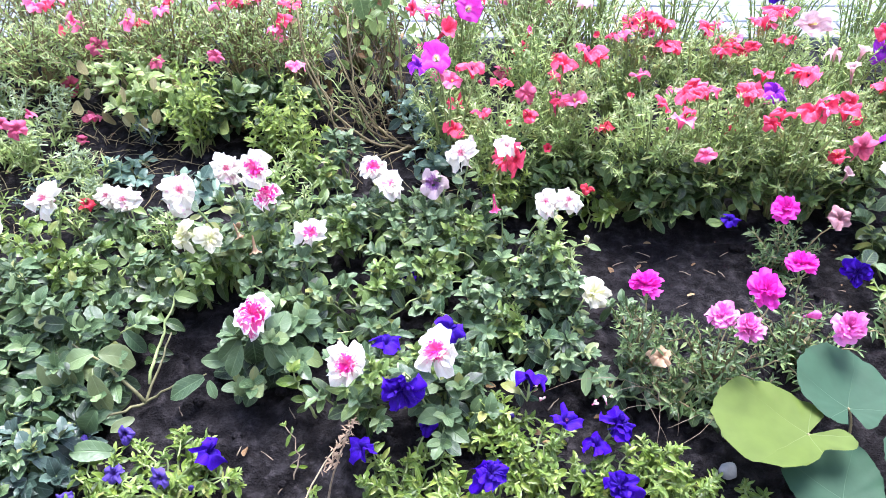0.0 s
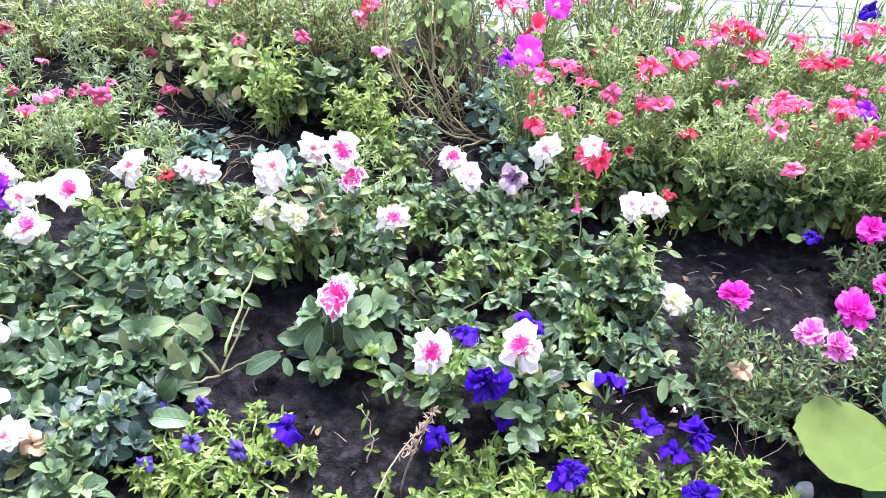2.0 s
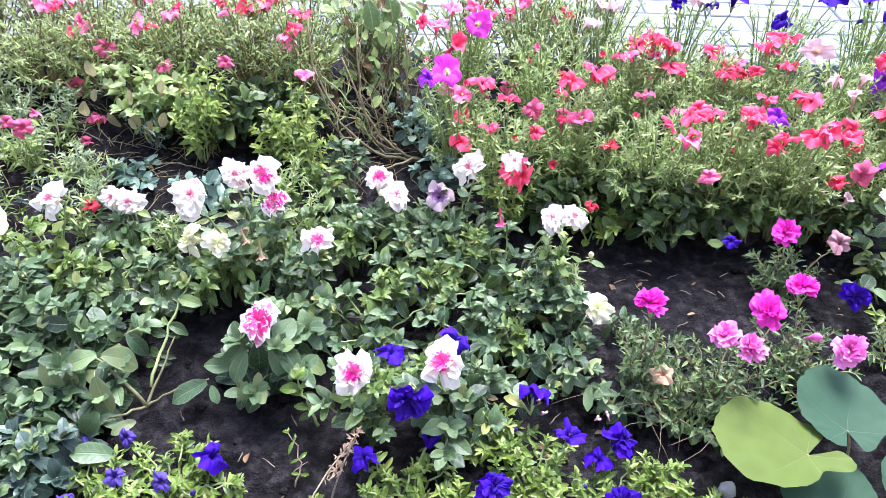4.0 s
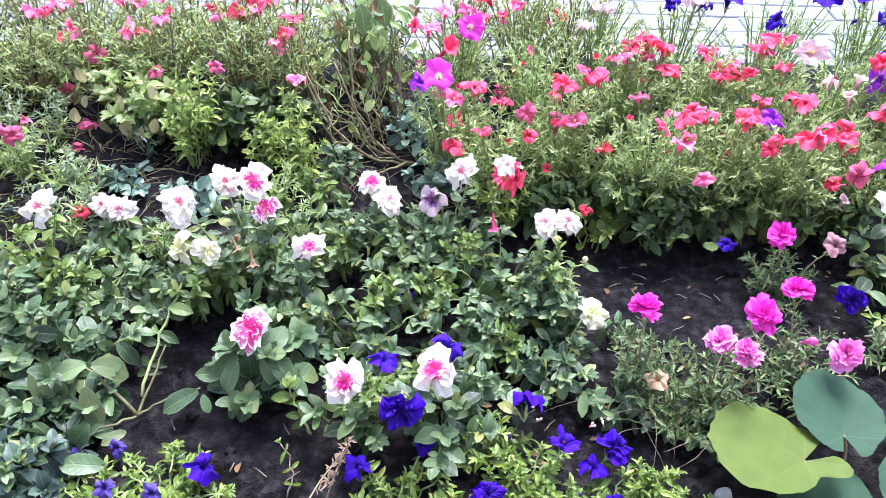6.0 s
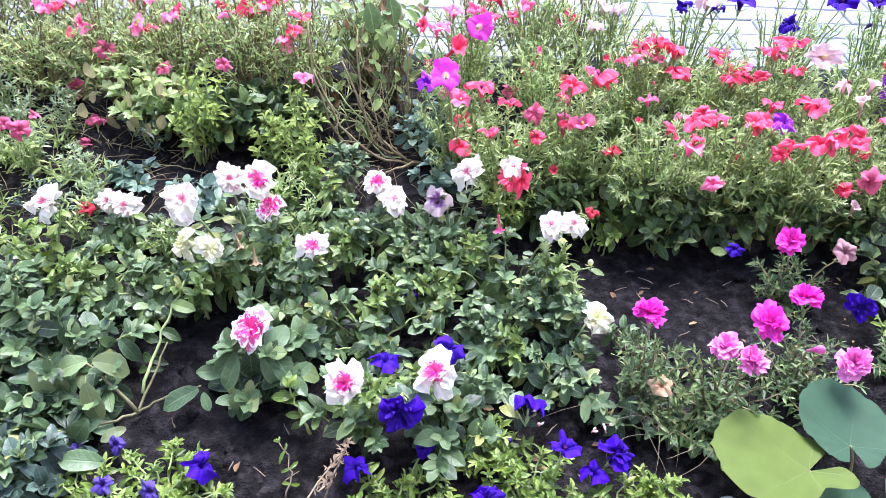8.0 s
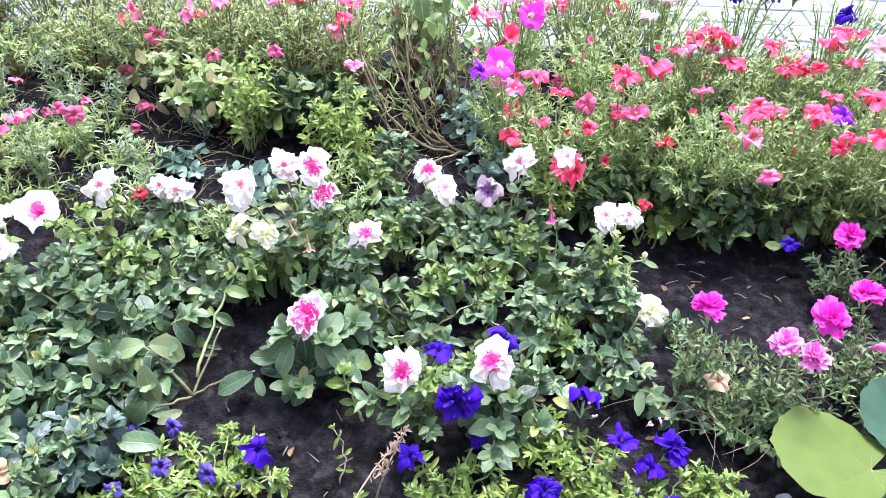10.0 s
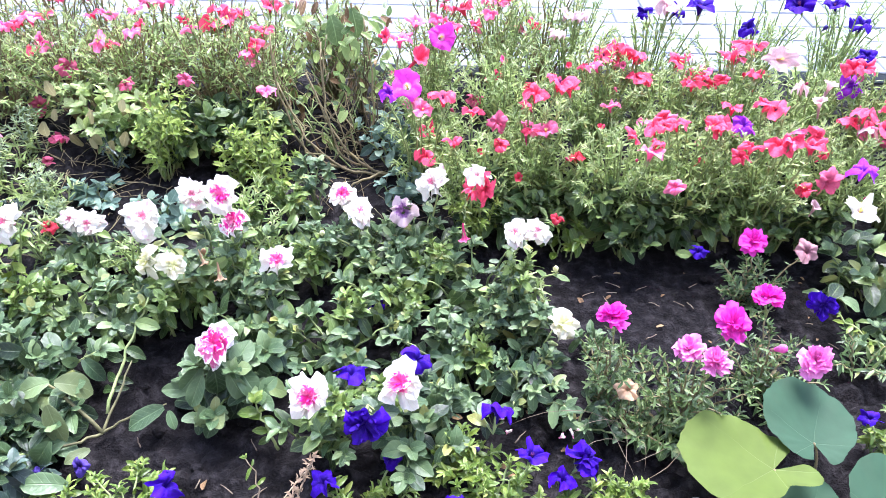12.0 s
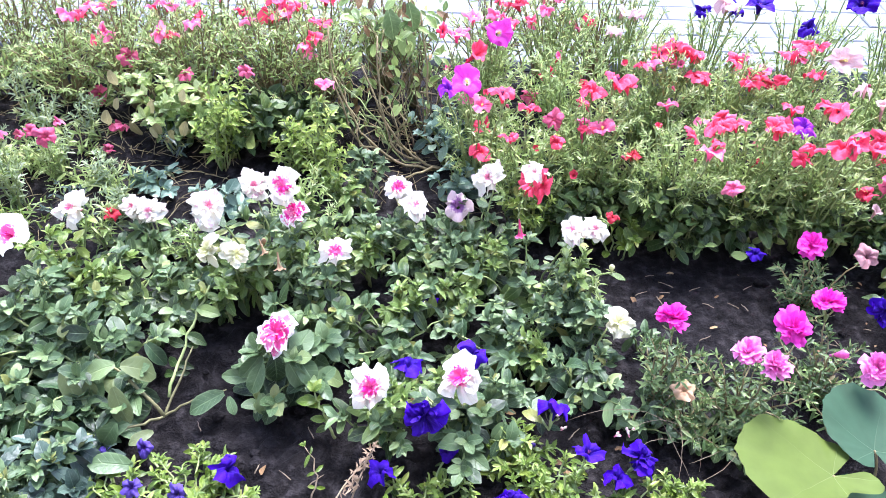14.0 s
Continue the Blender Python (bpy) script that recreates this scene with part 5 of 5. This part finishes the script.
# thinner upright shoots among the white flowers and over the open soil
for i, (x, y, r, h, top) in enumerate(((-1.06, 1.19, 0.05, 0.13, "red"), (-0.94, 1.26, 0.05, 0.14, "pink"), (-0.87, 1.31, 0.045, 0.12, "rose"), (-0.98, 1.16, 0.05, 0.08, ""), (-1.15, 1.26, 0.05, 0.12, "rose"), (-1.16, 1.33, 0.05, 0.15, "pink"),
                                       (0.19, 1.0, 0.045, 0.15, ""), (0.2, 0.95, 0.04, 0.12, ""), (-0.36, 1.12, 0.05, 0.16, ""), (-0.26, 1.1, 0.05, 0.14, ""), (-0.31, 1.19, 0.05, 0.16, ""), (-0.52, 1.08, 0.05, 0.1, ""), (-0.7, 1.12, 0.05, 0.1, ""))):
    g = random.Random(400 + i)
    tops = [(top, "limp", x + g.uniform(-0.03, 0.03), y - 0.02, h + 0.02, 0.022), (top, "limp", x + g.uniform(-0.05, 0.05), y + 0.03, h, 0.018)] if top else []
    grow("petunia_shoots", "thin upright grey-green petunia shoots" + (" with small rose flowers" if top else ""), x, y, r, h, "narrow", BUSH_LEAF, stems=7, each=15, size=0.024, lie=0.15, blooms=tops, seed=410 + i, dome=0.3,
         group="thin shoots", single=False, hug=0.8, tips=7, bare=0.1)

# low plants between, with small rose flowers
ROSE = "low sparse petunia with small dusty rose flowers"


def low(x, y, r, h, stems, blooms, seed, **more):
    return grow("petunia_plant", ROSE, x, y, r, h, "narrow", more.pop("mat", BUSH_LEAF), stems=stems, each=9, size=0.028, lie=0.7, blooms=blooms, seed=seed, single=False, **more)


low(-0.87, 1.6, 0.1, 0.05, 10, [("rose", "single", -0.88, 1.6, 0.06, 0.026, (0, -0.8, 0.5)), ("pink", "limp", -0.777, 1.465, 0.06, 0.019), ("rose", "limp", -0.8, 1.48, 0.05, 0.017), ("pink", "limp", -0.908, 1.442, 0.08, 0.019), ("rose", "limp", -0.79, 1.4, 0.04, 0.015)], 141)
low(-1.02, 1.28, 0.11, 0.08, 14, [("red", "single", -1.015, 1.282, 0.1, 0.026, HIGH), ("pink", "limp", -1.127, 1.286, 0.1, 0.024), ("rose", "limp", -1.1, 1.38, 0.08, 0.015)], 142)
low(-1.15, 1.42, 0.1, 0.1, 12, [("rose", "limp", -1.158, 1.44, 0.1, 0.015), ("pink", "limp", -1.072, 1.482, 0.1, 0.017)], 143)
low(-0.95, 1.38, 0.1, 0.06, 12, [("rose", "limp", -0.98, 1.4, 0.07, 0.015)], 144)
low(-0.8, 1.3, 0.09, 0.04, 10, [], 145)
low(-0.9, 1.15, 0.1, 0.06, 12, [], 146, mat=LIME_LEAF)
low(-1.08, 1.12, 0.12, 0.07, 12, [], 147, mat=LIME_LEAF)

for i, (x, y) in enumerate(((-0.93, 1.35), (-0.84, 1.4), (-1.2, 1.25), (-1.05, 1.36), (-0.72, 1.26), (-0.78, 1.18), (-0.98, 1.5), (-1.25, 1.42), (-0.64, 1.4))):
    low(x, y, 0.06, 0.05 + 0.025 * (i % 3), 6, [], 180 + i, mat=(BUSH_LEAF, BUSH_LEAF, BLUE_LEAF)[i % 3], hug=0.8)

# blue-green weeds
for i, (x, y, r, h) in enumerate(((-0.66, 1.3, 0.06, 0.03), (-0.07, 1.52, 0.07, 0.1), (-0.05, 1.42, 0.065, 0.12), (-0.5, 1.24, 0.06, 0.06), (-0.02, 1.28, 0.05, 0.12))):
    grow("weed", "soft blue-green broad-leaved weed on the soil", x, y, r, h, "broad", WEED_LEAF, stems=6, each=6, size=0.036, lie=0.5, seed=150 + i, group="weeds", category="weed")


# ---------------------------------------------------------------- gourd leaves
def gourd_leaf(radius, middle, notch, gape, lobe, ear, seed):
    """A broad rounded leaf about a middle beside its stalk, which stands at the origin; it is notched towards one side, with a lobe drawn out on one side of the notch and an ear on the other."""
    mx, my = middle
    vs, fs, uv = [(0, 0, 0)], [], [(0.5, 0.0)]
    rings, segs = 9, 72
    for i in range(1, rings + 1):
        k = i / rings
        for s in range(segs + 1):
            a = notch + gape / 2 + (2 * math.pi - gape) * s / segs
            c = mx * math.cos(a) + my * math.sin(a)
            far = c + math.sqrt(max(0, c * c + radius * radius - mx * mx - my * my))
            far += lobe * math.exp(-((2 * math.pi + notch - gape / 2 - a - 0.42) / 0.5) ** 2) + ear * math.exp(-((a - notch - gape / 2 - 0.25) / 0.4) ** 2)
            far *= 1 + 0.01 * math.sin(11 * a + seed) + 0.008 * math.sin(19 * a + 2 * seed) + 0.01 * math.sin(37 * a)
            z = far * (0.16 * k * k - 0.3 * max(0, k - 0.55) ** 2 + k * k * (0.05 * math.sin(3 * a + seed) + 0.016 * math.sin(8 * a + seed) + 0.012 * k * math.sin(17 * a)))
            vs.append((far * k * math.cos(a), far * k * math.sin(a), z))
            uv.append((0.5 + 0.5 * k * math.sin(2.5 * a), k))
    for s in range(segs):
        fs.append((0, 1 + s, 2 + s))
    for i in range(rings - 1):
        for s in range(segs):
            c = 1 + i * (segs + 1) + s
            fs.append((c, c + segs + 1, c + segs + 2, c + 1))
    return vs, fs, uv


gourd = thing("gourd_plant", "young gourd plant with broad rounded green leaves", "gourd", 0.58, 0.62)
for at, radius, middle, notch, gape, lobe, ear, tilt, mat, seed in (
        ((0.509, 0.619, 0.075), 0.0765, (-0.055, 0.012), 24, 34, 0.044, 0.022, (-4, 3), GOURD_PALE, 1),
        ((0.579, 0.659, 0.08), 0.067, (0.005, 0.04), -92, 42, 0.01, 0.01, (2, 3), GOURD_DEEP, 2),
        ((0.655, 0.55, 0.05), 0.066, (0.02, 0.035), -110, 30, 0.006, 0.006, (4, 4), GOURD_DEEP, 3),
        ((0.545, 0.545, 0.03), 0.066, (-0.005, 0.03), -60, 40, 0.01, 0.006, (4, -4), GOURD_DEEP, 4)):
    m = Matrix.Translation(Vector(at) - gourd.location) @ pose(0, 0, 0, tilt[0], tilt[1], 0)
    v, f, uv = gourd_leaf(radius, middle, radians(notch), radians(gape), lobe, ear, seed)
    lf = part("leaf", mesh("leaf", v, f, mat, uv), gourd, m, "broad yellow-green gourd leaf" if seed == 1 else "broad deep green gourd leaf")
    h = Heap()
    h.add(tube(bow((0, 0.0, 0.001), (0.01, -0.012, -0.01), (0.015, -0.025, -0.07), 6), 0.0015, 0.0025, 7), ID)
    part("leaf_stalk", h.mesh("leaf_stalk", WOODY), lf)

# ---------------------------------------------------------------- bare and dry stems
q = random.Random(8)
bare = thing("withered_petunia", "withered petunia with long bare tangled stems", "petunia", -0.1, 1.42)
for i in range(40):
    top = Vector((q.uniform(-0.33, -0.02), q.uniform(1.45, 1.72), q.uniform(0.1, 0.34)))
    foot = Vector((q.uniform(-0.24, -0.06), q.uniform(1.4, 1.58), 0.03))
    mid = (top + foot) / 2 + Vector((q.uniform(-0.1, 0.1), q.uniform(-0.1, 0.06), q.uniform(-0.12, 0.06)))
    h = Heap()
    h.add(tube(bow(foot - bare.location, mid - bare.location, top - bare.location, 9, 0.02, q), q.uniform(0.0011, 0.0026), 0.0009), ID)
    part("stem", h.mesh("stem", (DARK_WOOD, WOODY, WOODY, STEM)[i % 4]), bare)
for a, b, c, r in (((-0.057, 1.386, 0.03), (-0.22, 1.4, 0.0), (-0.292, 1.47, 0.2), 0.0036), ((-0.06, 1.388, 0.03), (-0.15, 1.4, 0.02), (-0.235, 1.5, 0.21), 0.0034), ((-0.15, 1.41, 0.03), (-0.29, 1.41, 0.03), (-0.3, 1.5, 0.3), 0.0032),
                   ((-0.057, 1.386, 0.03), (-0.09, 1.36, 0.05), (-0.135, 1.335, 0.03), 0.0036), ((-0.057, 1.386, 0.03), (0.0, 1.38, 0.04), (0.03, 1.4, 0.05), 0.003), ((-0.12, 1.42, 0.03), (-0.2, 1.4, 0.05), (-0.2, 1.52, 0.27), 0.0028),
                   ((-0.1, 1.47, 0.03), (-0.08, 1.48, 0.15), (-0.11, 1.54, 0.32), 0.0028)):
    h = Heap()
    h.add(tube(bow(Vector(a) - bare.location, Vector(b) - bare.location, Vector(c) - bare.location, 12, 0.003, q), r, r * 0.6, 7), ID)
    part("stem", h.mesh("stem", WOODY), bare)
for i in range(170):
    p = Vector((q.uniform(-0.3, -0.05), q.uniform(1.48, 1.7), q.uniform(0.05, 0.33))) - bare.location
    part("leaf", leaf_mesh("oval", i % 8, (BUSH_LEAF, DRY_LEAF, LIT_BACK_LEAF, BUSH_LEAF)[i % 4]), bare, aim(p, (q.uniform(-1, 1), q.uniform(-1, 0.2), q.uniform(-1, 0.3)), (0, -0.5, 1), q.uniform(0.015, 0.036)))
for p, s in (((-0.18, 1.56, 0.31), 0.06), ((-0.14, 1.6, 0.31), 0.06), ((-0.15, 1.58, 0.26), 0.06)):
    part("leaf", leaf_mesh("broad", 2, LIT_BACK_LEAF), bare, aim(Vector(p) - bare.location, (0.3, -0.7, -0.5), (0, -0.6, 0.8), s))


def dry_stalk(name, label, lines, r, mat, seeds=0):
    x, y = lines[0][0][:2]
    ob = thing(name, label, "dry stalk", x, y, "dry stalks")
    for k, pts in enumerate(lines):
        h = Heap()
        pts = [Vector(p) - ob.location for p in pts]
        h.add(tube(bow(*pts, 9, 0.0007, q), r, r * 0.5), ID)
        part("stalk", h.mesh("stalk", mat), ob)
        for j in range(seeds):
            at = pts[2] + Vector((q.uniform(-0.012, 0.012), q.uniform(-0.012, 0.012), q.uniform(-0.01, 0.01)))
            part("seed_head", flower_mesh("bud", "white", j % 4), ob, Matrix.Translation(at) @ pose(0, 0, 0, q.uniform(-60, 60), q.uniform(-60, 60), 0) @ Matrix.Diagonal((0.007, 0.007, 0.007, 1)))
    return ob


dry_stalk("dry_grass", "thin dry grass stalks with tiny white heads", [((0.36, 0.71, 0.01), (0.3, 0.73, 0.08), (0.235, 0.68, 0.07)), ((0.35, 0.7, 0.01), (0.28, 0.76, 0.08), (0.15, 0.71, 0.05)), ((0.33, 0.71, 0.01), (0.27, 0.69, 0.06), (0.25, 0.66, 0.05))], 0.0006, TWIG, 5)
dry_stalk("dry_grass", "thin dry grass stalks leaning over the soil", [((0.33, 0.75, 0.02), (0.33, 0.7, 0.06), (0.31, 0.63, 0.02)), ((0.34, 0.75, 0.02), (0.36, 0.7, 0.05), (0.35, 0.66, 0.01)), ((0.3, 0.76, 0.02), (0.3, 0.7, 0.06), (0.33, 0.64, 0.02)),
                                                     ((0.4, 0.7, 0.02), (0.36, 0.66, 0.05), (0.33, 0.66, 0.03)), ((0.41, 0.69, 0.02), (0.38, 0.64, 0.05), (0.34, 0.63, 0.03))], 0.0006, TWIG)
dry_stalk("dry_stem", "bent dry stem lying over the foliage", [((-0.2, 0.5, 0.01), (-0.18, 0.56, 0.07), (-0.13, 0.6, 0.1))], 0.0016, DRY)
spike = thing("dried_flower_spike", "dried tan flower spike leaning among green leaves", "dried flower", -0.16, 0.55)
for i in range(110):
    t = i / 110
    p = Vector((-0.155, 0.565, 0.07)).lerp(Vector((-0.12, 0.605, 0.125)), t) + Vector((q.uniform(-1, 1), q.uniform(-1, 1), q.uniform(-1, 1))) * 0.009 * (1 - 0.7 * t)
    part("husk", leaf_mesh("narrow", i % 8, HUSK), spike, aim(p - spike.location, (q.uniform(-1, 1), q.uniform(-0.8, 1), q.uniform(-0.6, 1)), (0, -0.5, 1), q.uniform(0.006, 0.012)))
h = Heap()
h.add(tube(bow((0, 0, -0.01), (0.0, 0.01, 0.05), Vector((-0.12, 0.605, 0.12)) - spike.location, 8), 0.002, 0.001), ID)
part("stalk", h.mesh("stalk", TWIG), spike)


# ---------------------------------------------------------------- small things on the soil
def pebble(x, y, s, mat, seed, name="pebble", label="small pale stone half sunk in the soil"):
    g = random.Random(seed)
    bm = bmesh.new()
    bmesh.ops.create_icosphere(bm, subdivisions=3, radius=s)
    o = Vector((g.uniform(0, 9), g.uniform(0, 9), 0))
    for v in bm.verts:
        v.co *= 1 + 0.35 * noise.noise(v.co / s * 0.9 + o) + 0.08 * noise.noise(v.co / s * 3 + o)
        v.co.z *= 0.65
    me = bpy.data.meshes.new(name)
    bm.to_mesh(me)
    bm.free()
    me.polygons.foreach_set("use_smooth", [True] * len(me.polygons))
    me.materials.append(mat)
    ob = new(name, me)
    ob.location = (x, y, ground(x, y) + s * 0.25)
    return tagged(ob, label, "stone" if name == "pebble" else "clod", name + "s")


pebble(0.414, 0.609, 0.013, STONE, 1)
for i in range(70):
    x, y = q.uniform(-0.5, 0.7), q.uniform(0.5, 1.15)
    pebble(x, y, q.uniform(0.004, 0.011), SOIL, i + 5, "soil_clod", "dark crumbling clod of garden soil")
for i in range(46):
    if i < 24:
        x, y = q.uniform(0.3, 0.75), q.uniform(0.9, 1.1)
    else:
        x, y = q.uniform(-0.45, 0.35), q.uniform(0.55, 0.8)
    a, ln = q.uniform(0, 3.14), q.uniform(0.01, 0.032)
    h = Heap()
    d = Vector((math.cos(a), math.sin(a), 0)) * ln
    h.add(tube(bow((0, 0, 0.002), d * 0.5 + Vector((0, 0, 0.004)), d + Vector((0, 0, 0.002)), 4, 0.001, q), 0.0012, 0.0006, 4), ID)
    ob = new("twig", h.mesh("twig", TWIG))
    ob.location = (x, y, ground(x, y) + 0.003)
    tagged(ob, "short dry twig lying on the dark soil", "twig", "twigs")
for i in range(34):
    x, y = (q.uniform(0.3, 0.75), q.uniform(0.9, 1.1)) if i % 2 else (q.uniform(-0.45, 0.3), q.uniform(0.52, 0.85))
    ob = new("fallen_leaf", leaf_mesh("oval", i % 8, DRY_LEAF))
    ob.matrix_basis = aim((x, y, ground(x, y) + 0.006), (q.uniform(-1, 1), q.uniform(-1, 1), 0.05), (q.uniform(-0.3, 0.3), q.uniform(-0.3, 0.3), 1), q.uniform(0.008, 0.019))
    tagged(ob, "dry curled brown leaf fallen on the soil", "leaf", "fallen leaves")

litter = Heap()
for i in range(560):
    x, y = (q.uniform(-1.3, -0.5), q.uniform(1.1, 1.6)) if i < 420 else (q.uniform(-0.3, 0.1), q.uniform(1.25, 1.6))
    a, ln = q.uniform(0, 6.28), q.uniform(0.02, 0.09)
    d = Vector((math.cos(a) * ln, math.sin(a) * ln, q.uniform(-0.003, 0.02)))
    litter.add(tube(bow((x, y, ground(x, y) + 0.004), Vector((x, y, ground(x, y) + 0.012)) + d * 0.5, Vector((x, y, ground(x, y) + 0.004)) + d, 4, 0.002, q), 0.0009, 0.0005, 4), ID)
tagged(new("plant_litter", litter.mesh("plant_litter", WOODY)), "dry straw and thin dead stalks strewn on the soil", "litter", kind="stuff")

make_path()
